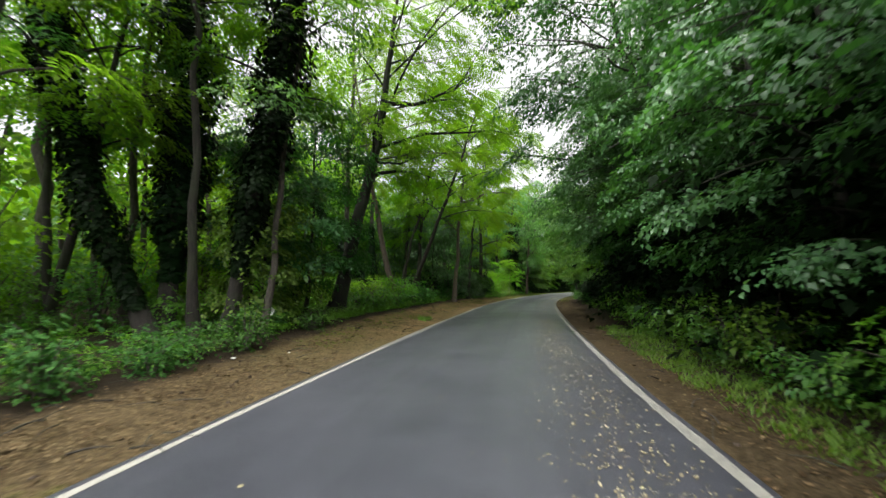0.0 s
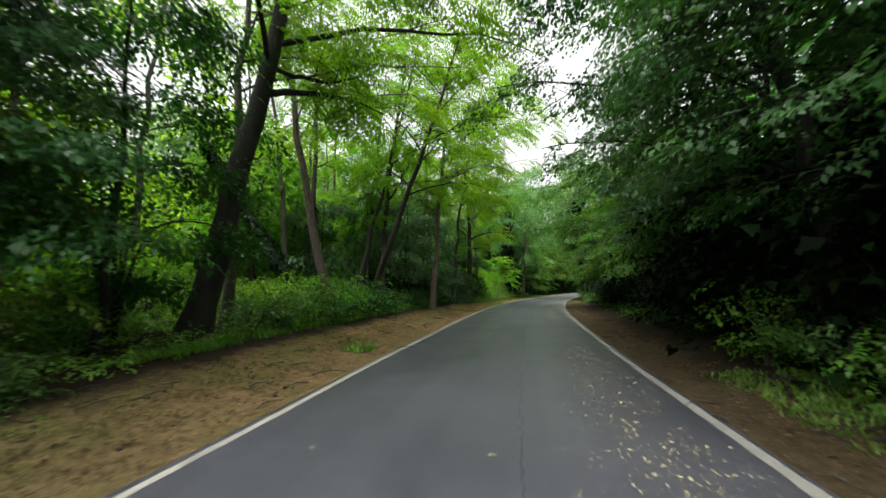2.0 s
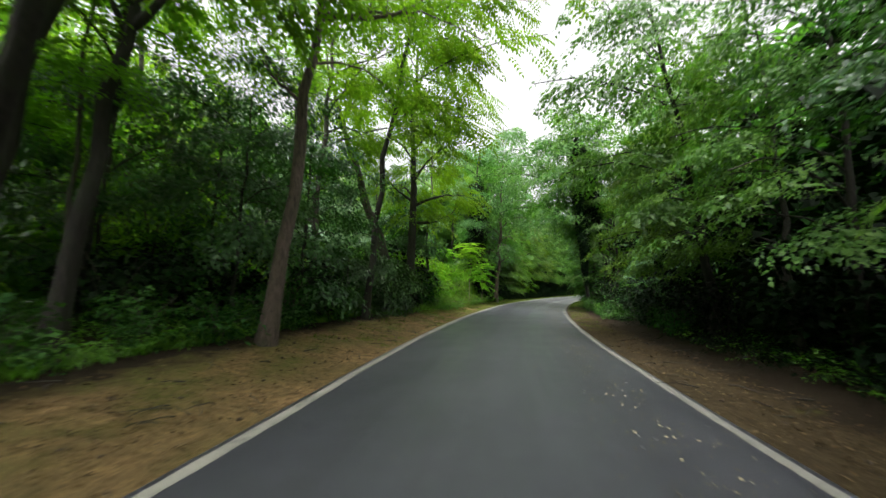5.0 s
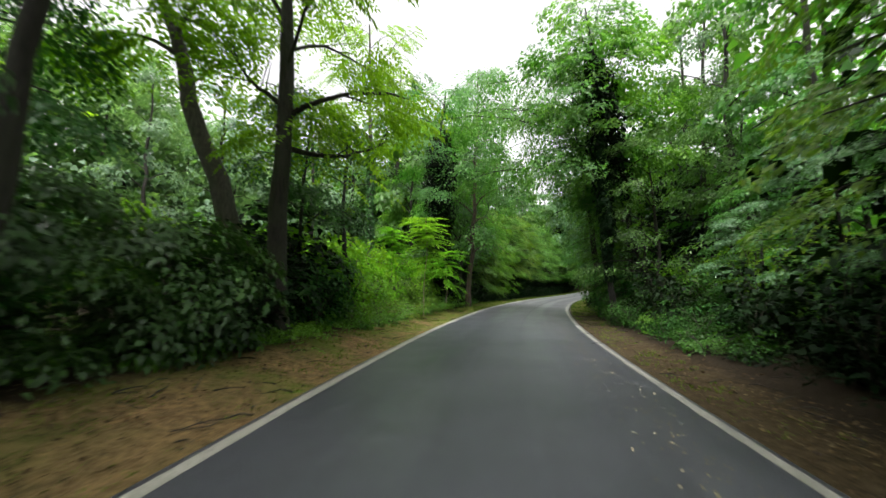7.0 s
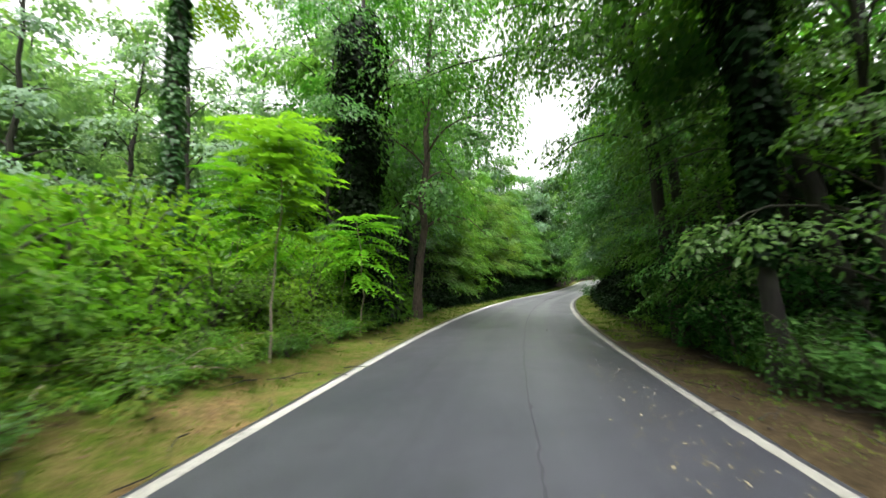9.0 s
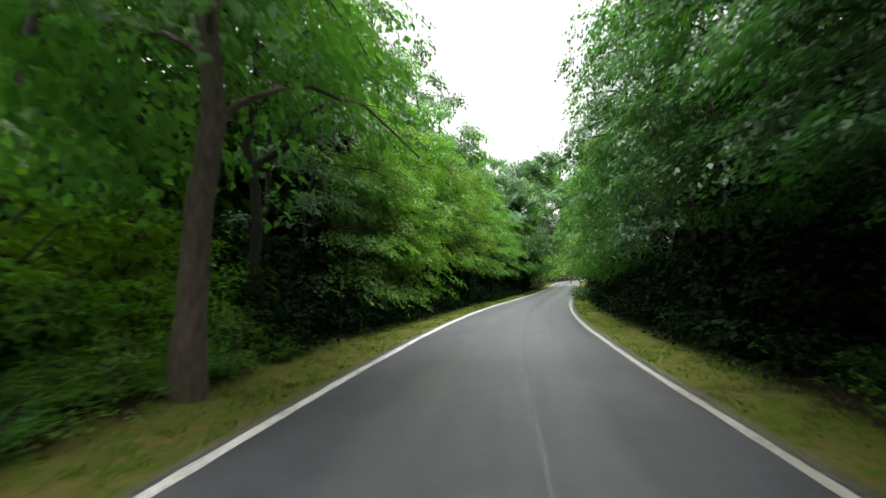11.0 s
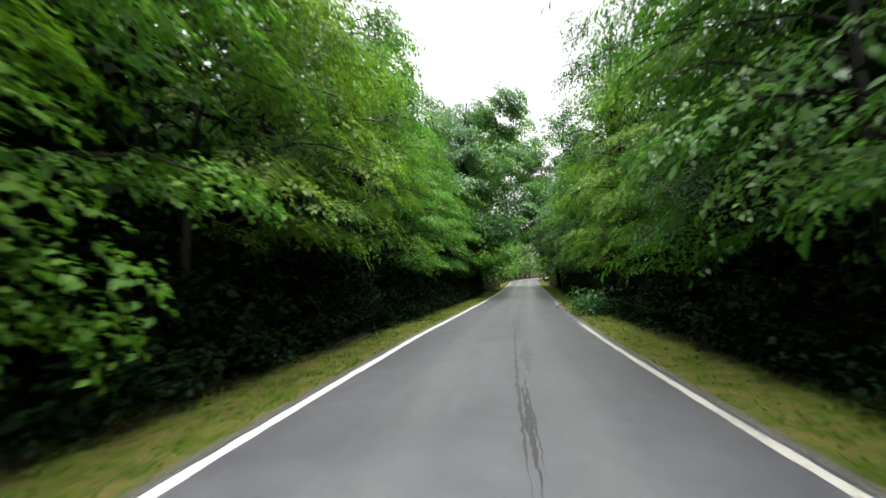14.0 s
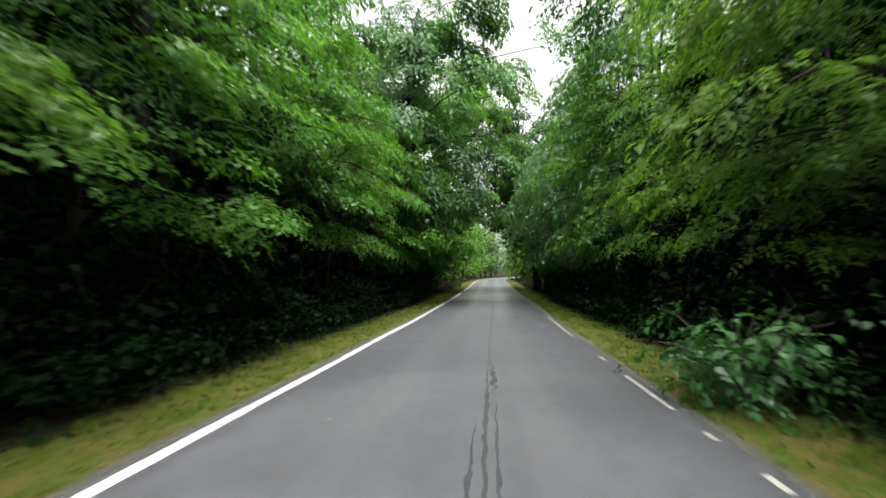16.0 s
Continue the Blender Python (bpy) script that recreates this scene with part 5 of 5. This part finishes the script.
shade_tangle("shade_plants_beyond", "near-black leaf tangle as painted shade under the trees of both verges",
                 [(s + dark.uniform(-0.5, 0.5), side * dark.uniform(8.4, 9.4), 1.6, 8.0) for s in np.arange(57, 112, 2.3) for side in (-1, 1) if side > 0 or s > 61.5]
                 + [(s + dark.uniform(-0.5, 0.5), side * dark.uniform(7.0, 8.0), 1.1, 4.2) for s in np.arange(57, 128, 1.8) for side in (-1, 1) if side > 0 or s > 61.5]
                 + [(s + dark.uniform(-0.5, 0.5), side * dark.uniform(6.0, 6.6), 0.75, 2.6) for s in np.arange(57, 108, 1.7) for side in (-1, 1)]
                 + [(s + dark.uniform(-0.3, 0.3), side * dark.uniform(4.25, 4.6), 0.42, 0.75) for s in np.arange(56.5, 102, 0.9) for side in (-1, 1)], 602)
wild = random.Random(9)
deep_wood("far_wood_left", "light green wood further in, trees running together", LEAF_LIGHT,
          [(s + wild.uniform(-1.5, 1.5), -row + wild.uniform(-2, 2), wild.uniform(10, 15)) for row in (19, 24) for s in np.arange(-2, 40, 4.4)]
          , 501)
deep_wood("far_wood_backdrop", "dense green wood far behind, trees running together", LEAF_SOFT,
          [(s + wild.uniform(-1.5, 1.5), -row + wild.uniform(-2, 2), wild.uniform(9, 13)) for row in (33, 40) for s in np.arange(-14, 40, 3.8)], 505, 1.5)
# haze over the far wood comes from its leaf colour
deep_wood("far_wood_clearing", "wood beyond the clearing, haze in its leaf colour, trees running together", LEAF_FAR_HAZED,
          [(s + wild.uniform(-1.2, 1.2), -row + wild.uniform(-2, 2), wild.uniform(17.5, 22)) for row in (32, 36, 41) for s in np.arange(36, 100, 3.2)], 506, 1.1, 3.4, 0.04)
# backing wood behind both edges, its deep shade put into the leaf colour
deep_wood("near_wood_right", "wood behind the edge trees, shade put into its leaves, running together", LEAF_SHADED_TONE,
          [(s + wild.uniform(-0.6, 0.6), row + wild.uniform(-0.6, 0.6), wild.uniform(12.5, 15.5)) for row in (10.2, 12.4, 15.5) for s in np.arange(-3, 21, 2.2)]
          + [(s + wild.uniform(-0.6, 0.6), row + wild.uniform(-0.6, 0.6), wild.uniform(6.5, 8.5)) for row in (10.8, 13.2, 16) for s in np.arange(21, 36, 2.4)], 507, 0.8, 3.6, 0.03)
deep_wood("near_wood_beyond", "wood behind the edge trees of both verges, shade put into its leaves", LEAF_SHADED_TONE,
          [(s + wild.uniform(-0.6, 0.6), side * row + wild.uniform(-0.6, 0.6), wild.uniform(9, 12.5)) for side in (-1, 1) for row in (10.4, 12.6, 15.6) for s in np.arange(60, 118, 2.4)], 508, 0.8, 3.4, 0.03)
deep_wood("near_wood_left", "green wood behind the locusts, trees running together", LEAF_HERB,
          [(s + wild.uniform(-0.6, 0.6), -row + wild.uniform(-0.6, 0.6), wild.uniform(5.5, 8)) for row in (12.5, 15) for s in np.arange(24, 34, 2.2)], 510, 0.8, 3.2, 0.03)
# unseen rows, added to cut light from the sides and cover bare ground
deep_wood("outer_wood", "wood added on either side to block light from the horizon", LEAF_MID,
          [(s + wild.uniform(-2, 2), row + wild.uniform(-2, 2), wild.uniform(11, 16)) for row in (25, 33, 42) for s in np.arange(-30, 125, 6.0)]
          + [(s + wild.uniform(-2, 2), -row + wild.uniform(-2, 2), wild.uniform(11, 16)) for row in (26, 36, 46) for s in np.arange(100, 130, 6.0)]
          + [(s + wild.uniform(-2, 2), -row + wild.uniform(-2, 2), wild.uniform(11, 16)) for row in (46, 54) for s in np.arange(-30, 100, 6.0)], 509, 1.9)
deep_wood("far_wood_right", "dark green wood further in, trees running together", LEAF_MID,
          [(s + wild.uniform(-1.5, 1.5), row + wild.uniform(-1.5, 1.5), wild.uniform(11, 15)) for row in (13, 19) for s in np.arange(2, 120, 5.0)]
          + [(s + wild.uniform(-1.5, 1.5), -row + wild.uniform(-1.5, 1.5), wild.uniform(11, 15)) for row in (13, 19) for s in np.arange(62, 120, 5.0)], 502)
deep_wood("far_wood_ahead", "wood closing round the road's far end", LEAF_MID,
          [(s + wild.uniform(-1, 1), side * wild.uniform(5.2, 7.5), wild.uniform(10, 15)) for side in (-1, 1) for s in np.arange(113, 190, 3.0)]
          + [(s + wild.uniform(-1, 1), side * wild.uniform(9, 16), wild.uniform(12, 17)) for side in (-1, 1) for s in np.arange(140, 200, 5.0)], 503)
deep_wood("far_wood_behind", "wood on both sides of the road behind", LEAF_MID,
          [(s, d + wild.uniform(-1, 1), wild.uniform(11, 15)) for s in (-34, -40) for d in np.arange(-45, 46, 4.5) if abs(d) > 5], 504)

# the large-leaved bush on the verge
bx, by = 22.85, 77.25
make_shrub(201, 1.4, 1.1, 10, 130, FLAT, LEAF_MAPLE, 0.9, "rounded leafy bush hanging over the grass verge", "bush", 0.45, "bush").matrix_basis = pose(bx, by, ground_at(bx, by))


# ---- grass, herbs, fallen leaves ----
def blades(name, label, mat, spans, count, tall, seed, category="grass"):
    """Grass blades in tufts over stretches (s0, s1, d0, d1)."""
    rng = np.random.default_rng(seed)
    area = np.array([(b - a) * abs(d - c) for a, b, c, d in spans])
    out = []
    for (a, b, c, d), n in zip(spans, (count * area / area.sum()).astype(int)):
        tuft = max(1, n // 9)
        ts, td = rng.uniform(a, b, tuft), rng.uniform(c, d, tuft)
        s = np.repeat(ts, 9) + rng.normal(0, 0.06, tuft * 9)
        q = np.repeat(td, 9) + rng.normal(0, 0.06, tuft * 9)
        keep = np.abs(q) > ROAD_HALF + 0.17
        out.append(np.stack([s[keep], q[keep]], 1))
    sd = np.concatenate(out)
    x, y = spot(sd[:, 0], sd[:, 1])
    z = ground_z(sd[:, 0], sd[:, 1]) - 0.03
    n = len(sd)
    base = np.stack([x, y, z], 1)
    L = rng.uniform(0.5, 1.2, n) * tall
    a = rng.uniform(0, 6.283, n)
    way = np.stack([np.cos(a) * 0.45, np.sin(a) * 0.45, np.ones(n)], 1)
    side = np.stack([-np.sin(a), np.cos(a), np.zeros(n)], 1) * (0.006 + 0.035 * L)[:, None]
    mid = base + way * (L * 0.5)[:, None]
    tip = base + way * L[:, None] + np.stack([np.cos(a), np.sin(a), np.zeros(n)], 1) * (L * 0.35)[:, None]
    v = np.stack([base, mid + side, tip, mid - side], 1).reshape(-1, 3)
    return tagged(new(name, quads_mesh(name, v, leaf_cards(n), mat)), label, category, kind="stuff")


blades("verge_grass", "short yellow-green grass on the verges", GRASS, [(50, 112, -4.5, -2.5), (50, 112, 2.5, 4.2)], 46000, 0.09, 1)
blades("straw_grass", "thin straw-coloured grass on the sandy verges", GRASS, [(28, 50, -4.4, -2.5), (34, 50, 2.5, 3.5), (8, 19, -4.6, -3.5), (0, 13, 3.1, 4.3)], 16500, 0.06, 9)
blades("tall_grass", "longer fresh green grass by the bushes", LEAF_HERB, [(14.9, 15.9, -3.35, -2.95), (34, 56, -5.0, -4.4), (43, 47, -4.7, -3.9), (46, 52, 4.0, 5.0), (12, 34, -5.9, -5.2)], 16000, 0.2, 2)
blades("low_grass", "short green grass under the trees", LEAF_HERB, [(2, 14, 3.2, 4.6)], 7000, 0.12, 10)


def carpet(name, label, mat, templates, spans, count, size, seed, lift=0.05, category="undergrowth"):
    """Low herbs: sprays that lie a hand above the floor."""
    rng = np.random.default_rng(seed)
    area = np.array([(b - a) * abs(d - c) for a, b, c, d in spans])
    s, q = [], []
    for (a, b, c, d), n in zip(spans, (count * area / area.sum()).astype(int)):
        s.append(rng.uniform(a, b, n))
        q.append(rng.uniform(c, d, n))
    s, q = np.concatenate(s), np.concatenate(q)
    x, y = spot(s, q)
    n = len(s)
    c = np.stack([x, y, ground_z(s, q) + rng.uniform(0.2, 1.0, n) * lift], 1)
    a = rng.uniform(0, 6.283, n)
    w = np.stack([np.cos(a), np.sin(a), rng.uniform(0.0, 0.7, n)], 1)
    u = np.stack([rng.normal(0, 0.25, n), rng.normal(0, 0.25, n), np.ones(n)], 1)
    v = place_sprays(templates, rng, c, w, u, rng.uniform(0.6, 1.2, n) * size)
    return tagged(new(name, quads_mesh(name, v, leaf_cards(len(v) // 4), mat)), label, category, kind="stuff")


carpet("undergrowth", "low green herbs on the wood floor", LEAF_HERB, FLAT_FINE, [(-3, 36, -12, -5.2), (-3, 36, -5.9, -5.0), (36, 57, -5.2, -3.6), (36, 57, -4.6, -3.6), (0, 33, 4.6, 6.5), (46, 57, 4.0, 6.0)], 5200, 0.85, 3, 0.3)
# blackens the floor beyond the grass, where the overhang's shade begins
carpet("ground_ivy", "creeping ivy under the trees, near black in place of shade", LEAF_IVY_AND_SHADE, FLAT_FINE, [(-3, 57, 4.5, 7.5), (57, 112, 4.0, 5.4), (57, 112, -5.4, -4.1)], 8000, 0.95, 4, 0.25)


def scatter_leaves(name, label, mat, spans, count, size, seed, z_of, category="fallen leaves"):
    """Single fallen leaves lying about."""
    rng = np.random.default_rng(seed)
    area = np.array([(b - a) * abs(d - c) for a, b, c, d in spans])
    s, q = [], []
    for (a, b, c, d), n in zip(spans, (count * area / area.sum()).astype(int)):
        s.append(rng.uniform(a, b, n))
        q.append(rng.triangular(c, (c + d) / 2, d, n))
    s, q = np.concatenate(s), np.concatenate(q)
    x, y = spot(s, q)
    n = len(s)
    z = z_of(s, q) + rng.uniform(0.004, 0.02, n)
    a = rng.uniform(0, 6.283, n)
    L = rng.uniform(0.5, 1.3, n) * size
    base = np.stack([x, y, z], 1)
    way = np.stack([np.cos(a), np.sin(a), rng.normal(0, 0.15, n)], 1)
    side = np.stack([-np.sin(a), np.cos(a), rng.normal(0, 0.25, n)], 1)
    mid = base + way * (L * 0.5)[:, None]
    k = (L * rng.uniform(0.2, 0.38, n))[:, None]
    v = np.stack([base, mid + side * k, base + way * L[:, None], mid - side * k], 1).reshape(-1, 3)
    return tagged(new(name, quads_mesh(name, v, leaf_cards(n), mat)), label, category, kind="stuff")


scatter_leaves("leaf_litter", "brown fallen leaves on the sandy verge", DRY_LEAF, [(-2, 36, -5.0, -2.4), (-2, 40, 2.4, 4.2), (36, 52, -4.4, -2.5)], 11500, 0.05, 5, lambda s, d: ground_z(s, d) + 0.01)
scatter_leaves("dark_litter", "dark brown fallen leaves and twigs on the sandy verge", DARK_LITTER, [(-2, 14, -4.9, -2.45), (-2, 36, -5.0, -2.5), (-2, 40, 2.5, 4.0)], 12000, 0.06, 8, lambda s, d: ground_z(s, d) + 0.012)
scatter_leaves("road_leaves", "pale dry leaves and bits lying on the asphalt", ROAD_LEAF, [(-1, 16, 0.6, 2.3), (-1, 30, 0.9, 2.3), (-1, 16, 1.2, 2.3), (28, 52, 1.2, 2.3)], 6400, 0.036, 6, lambda s, d: rise(s) - 0.012)
scatter_leaves("loose_leaves", "few scattered leaves over the road", ROAD_LEAF, [(-1, 100, -2.2, 2.2)], 220, 0.05, 7, lambda s, d: rise(s) - 0.012)


# ---- cracks and seams in the asphalt ----
def crack(name, label, s0, s1, d, width, wander, seed, mat=None):
    r = np.random.default_rng(seed)
    s = np.arange(s0, s1, 0.06)
    wob = wander * np.array([noise.noise((a * 0.55, seed * 1.3, 0.2)) + 0.45 * noise.noise((a * 2.7, seed * 2.1, 0.7)) for a in s]) + 0.7 * wander * np.array([noise.noise((a * 6.5, seed * 3.1, 2.2)) + 0.8 * noise.noise((a * 15.0, seed * 1.9, 5.2)) for a in s])
    w = width * (0.35 + 1.1 * np.abs(np.array([noise.noise((a * 3.4, seed * 0.7, 4.2)) for a in s]))) * np.clip((s - s0) / 1.5, 0.1, 1) * np.clip((s1 - s) / 1.5, 0.1, 1)
    lo, hi = d + wob - w / 2, d + wob + w / 2
    vs = []
    for q in (lo, hi):
        x, y = spot(s, q)
        vs.append(np.stack([x, y, road_height(s, q, 0, 0) + 0.005], -1))
    m = len(s)
    i = np.arange(m - 1)
    me = quads_mesh(name, np.concatenate(vs), np.stack([i, m + i, m + i + 1, i + 1], -1), mat or TAR)
    return tagged(new(name, me), label, "road crack", kind="structure")


crack("road_crack_1", "dark jagged crack along the asphalt", 68.7, 84.2, 0.31, 0.07, 0.03, 11)
crack("road_crack_2", "thin dark jagged crack along the asphalt", 76.4, 82.6, 0.41, 0.04, 0.03, 12)
crack("road_crack_3", "soft dark crack in the asphalt", 77.6, 81.7, 0.20, 0.07, 0.03, 13, STAIN)
crack("road_crack_5", "dark jagged crack beside the worn patch", 68.9, 72.6, 0.42, 0.055, 0.03, 19)
crack("road_crack_6", "fine dark crack beside the worn patch", 69.1, 71.4, 0.37, 0.04, 0.03, 20)
crack("worn_patch", "dark worn patch at the end of the crack", 68.6, 71.6, 0.38, 0.17, 0.03, 21, STAIN)
crack("road_stain", "dark tar stain beside the crack", 72.2, 75.4, 0.52, 0.46, 0.05, 15, SOFT_STAIN)
crack("road_stain_2", "dark tar stain at the end of the crack", 82.5, 84.3, 0.37, 0.26, 0.08, 22, STAIN)
crack("road_seam_3", "faint dark lengthwise seam in the asphalt", 83.5, 99, 0.32, 0.11, 0.03, 23, SOFT_STAIN)
crack("road_seam_1", "dark lengthwise seam in the asphalt", 8, 21, 0.42, 0.03, 0.05, 16, FRESH_SEAM)
crack("road_seam_4", "dark lengthwise seam in the asphalt", 40, 49.5, 0.42, 0.035, 0.03, 24, FRESH_SEAM)
crack("road_seam_2", "pale lengthwise seam in the asphalt", 48, 68.4, 0.44, 0.075, 0.03, 14, SEAM)


# ---- twigs, clods and cut branches on the verges ----
def twigs(name, label, spans, count, seed):
    """Dead twigs lying about."""
    rng = np.random.default_rng(seed)
    area = np.array([(b - a) * abs(d - c) for a, b, c, d in spans])
    pieces = []
    for (a, b, c, d), n in zip(spans, (count * area / area.sum()).astype(int)):
        for s, q in zip(rng.uniform(a, b, n), rng.uniform(c, d, n)):
            x, y = (float(v) for v in spot(s, q))
            z = float(ground_z(s, q)) + 0.025
            turn, long = rng.uniform(0, 6.283), rng.uniform(0.15, 0.6)
            tip = np.array([x + long * math.cos(turn), y + long * math.sin(turn), z + rng.uniform(-0.01, 0.06)])
            pieces.append(tube(bent((x, y, z), tip, (rng.normal(0, 0.03), rng.normal(0, 0.03), 0.02), 5, rng, 0.04), np.linspace(rng.uniform(0.006, 0.012), 0.003, 5), 5))
    return tagged(new(name, quads_mesh(name, *join(pieces), BARK_DARK, smooth=True)), label, "twigs", kind="stuff")


def clods(name, label, spans, count, seed):
    """Lumps of dark earth and bark, squat and uneven."""
    rng = np.random.default_rng(seed)
    area = np.array([(b - a) * abs(d - c) for a, b, c, d in spans])
    pieces = []
    for (a, b, c, d), n in zip(spans, (count * area / area.sum()).astype(int)):
        for s, q in zip(rng.uniform(a, b, n), rng.uniform(c, d, n)):
            x, y = (float(v) for v in spot(s, q))
            z, r = float(ground_z(s, q)), rng.uniform(0.010, 0.034)
            lump = np.array([(x, y, z - 0.02), (x, y, z + 0.2 * r), (x + 0.1 * r, y, z + 0.55 * r), (x + 0.1 * r, y, z + 0.7 * r)])
            pieces.append(tube(lump, np.array([1.0, 1.05, 0.65, 0.05]) * r, 7, 0.28, int(rng.integers(1e6))))
    return tagged(new(name, quads_mesh(name, *join(pieces), CLOD)), label, "clods", kind="stuff")


twigs("fallen_twigs", "dead brown twigs lying on the verges", [(0, 50, -4.8, -2.5), (0, 52, 2.5, 4.2)], 420, 31)
clods("earth_clods", "dark lumps of earth and bark on the sandy verge", [(0, 40, -4.6, -2.6), (4, 50, 2.6, 4.0)], 340, 32)


def brush_pile(seed, label):
    """A heap of cut branches with wilted leaves still on them."""
    rng = np.random.default_rng(seed)
    root = tagged(new("brush_pile"), label, "brush pile")
    cs, ws = [], []
    for i in range(16):
        a, long = rng.uniform(0, 6.283), rng.uniform(0.7, 1.5)
        base = np.array([rng.normal(0, 0.5), rng.normal(0, 0.25), 0.03 + 0.018 * i])
        tip = base + (long * math.cos(a), 0.6 * long * math.sin(a), rng.uniform(-0.02, 0.3))
        branch = bent(base, tip, (0, 0, 0.08), 7, rng, 0.03)
        part_mesh("branch", quads_mesh("branch", *tube(branch, np.linspace(0.014, 0.004, 7), 5), WOOD_POLE, smooth=True), root)
        cs.append(branch[2:])
        ws.append(np.tile(tip - base, (5, 1)) + rng.normal(0, 0.5, (5, 3)) * (1, 1, 0.3))
    c, w = np.concatenate(cs), np.concatenate(ws)
    v = place_sprays(SUMAC_SMALL + FLAT, rng, c, w, np.tile((0.0, 0.2, 1.0), (len(c), 1)), rng.uniform(0.6, 1.0, len(c)))
    part_mesh("foliage", quads_mesh("foliage", v, leaf_cards(len(v) // 4), GRASS), root, "wilting yellow-green leaves")
    return root


BRUSH = Pool([lambda: brush_pile(321, "heap of cut branches with wilting leaves on the verge"), lambda: brush_pile(322, "cut branches with wilting leaves by the knotweed")], "cut branches")
for s, d, turn in [(44.2, -4.35, 80), (45.8, -4.3, 100), (48.6, -4.2, 60)]:
    BRUSH.put_road(s, d, turn, 0.9)


# ---- white umbels by the verge ----
def make_umbel(seed, height):
    """A wild carrot: thin stalk with a flat head of small white flowers."""
    rng = np.random.default_rng(seed)
    root = tagged(new("flower"), "white umbel flower on a thin stalk in the undergrowth", "flower")
    stem = bent((0, 0, -0.05), (0.05, 0.03, height), (0.03, 0, 0), 5, rng)
    stalk = part_mesh("stalk", quads_mesh("stalk", *tube(stem, np.linspace(0.006, 0.004, 5), 5), LEAF_HERB), root)
    n = 26
    r = 0.045 * np.sqrt(rng.uniform(0, 1, n))
    a = rng.uniform(0, 6.283, n)
    c = stem[-1] + np.stack([r * np.cos(a), r * np.sin(a), 0.02 - r * 0.25], 1)
    way = np.stack([np.cos(a * 3), np.sin(a * 3), rng.normal(0, 0.3, n)], 1)
    v = np.concatenate([np.array(one_leaf(p - w * 0.012, w, np.array([0.0, 0.2, 1.0]), 0.026, 0.024)) for p, w in zip(c, way)])
    part_mesh("flower_head", quads_mesh("flower_head", v, leaf_cards(n), PAPER), stalk, "flat head of small white flowers")
    return root


UMBELS = Pool([lambda: make_umbel(301, 0.75), lambda: make_umbel(302, 0.5)], "white umbel flowers")
for x, y in [(-5.3, 18.5), (-5.6, 22.8), (-5.4, 25.5)]:
    UMBELS.put(x, y, plant.uniform(0, 360))


# ---- litter thrown into the undergrowth ----
def crumpled_sheet(name, seed, wide, tall, label, marks=0):
    """A creased sheet with a folded rim; marks: faint dark bars of print."""
    rng = np.random.default_rng(seed)
    root = tagged(new(name), label, "litter")
    n = 7
    a, b = np.meshgrid(np.linspace(-0.5, 0.5, n), np.linspace(-0.5, 0.5, n), indexing="ij")
    z = rng.normal(0, 0.035, a.shape) + 0.25 * np.abs(a) * (b + 0.6)
    top = np.stack([a * wide * (1 + rng.normal(0, 0.05, a.shape)), z * wide, b * tall], -1).reshape(-1, 3)
    i, j = np.meshgrid(np.arange(n - 1), np.arange(n - 1), indexing="ij")
    q = np.stack([i * n + j, (i + 1) * n + j, (i + 1) * n + j + 1, i * n + j + 1], -1).reshape(-1, 4)
    v = np.concatenate([top, top + (0, 0.006, 0)])
    sheet = part_mesh("sheet", quads_mesh("sheet", v, np.concatenate([q, q[:, ::-1] + n * n]), PAPER), root)
    for k in range(marks):
        h = tall * (0.12 - 0.14 * k)
        w = wide * (0.22 - 0.05 * k)
        bar = np.array([(-w, -0.02, h), (w, -0.02, h), (w, -0.02, h + tall * 0.06), (-w, -0.02, h + tall * 0.06)])
        part_mesh("print", quads_mesh("print", np.concatenate([bar, bar + (0, 0.004, 0)]), np.array([[0, 1, 2, 3], [7, 6, 5, 4]]), BARK_DARK), sheet, "dark printed bar")
    return root


LOW_BUSH.put(-6.05, 10.1, 40, 0.5, 0.04, "low shade-darkened bush with a sheet of paper caught in it")
crumpled_sheet("paper_sheet", 401, 0.2, 0.22, "crumpled white printed sheet caught in the undergrowth", 2).matrix_basis = pose(-5.95, 9.75, ground_at(-5.95, 9.75) + 0.58, -18, 24, 35)
for n, (x, y) in enumerate([(-4.27, 7.73), (-5.0, 7.0)]):
    crumpled_sheet("paper_scrap", 410 + n, 0.08, 0.06, "small scrap of white paper on the litter").matrix_basis = pose(x, y, ground_at(x, y) + 0.025, -75, 0, 40 * n)
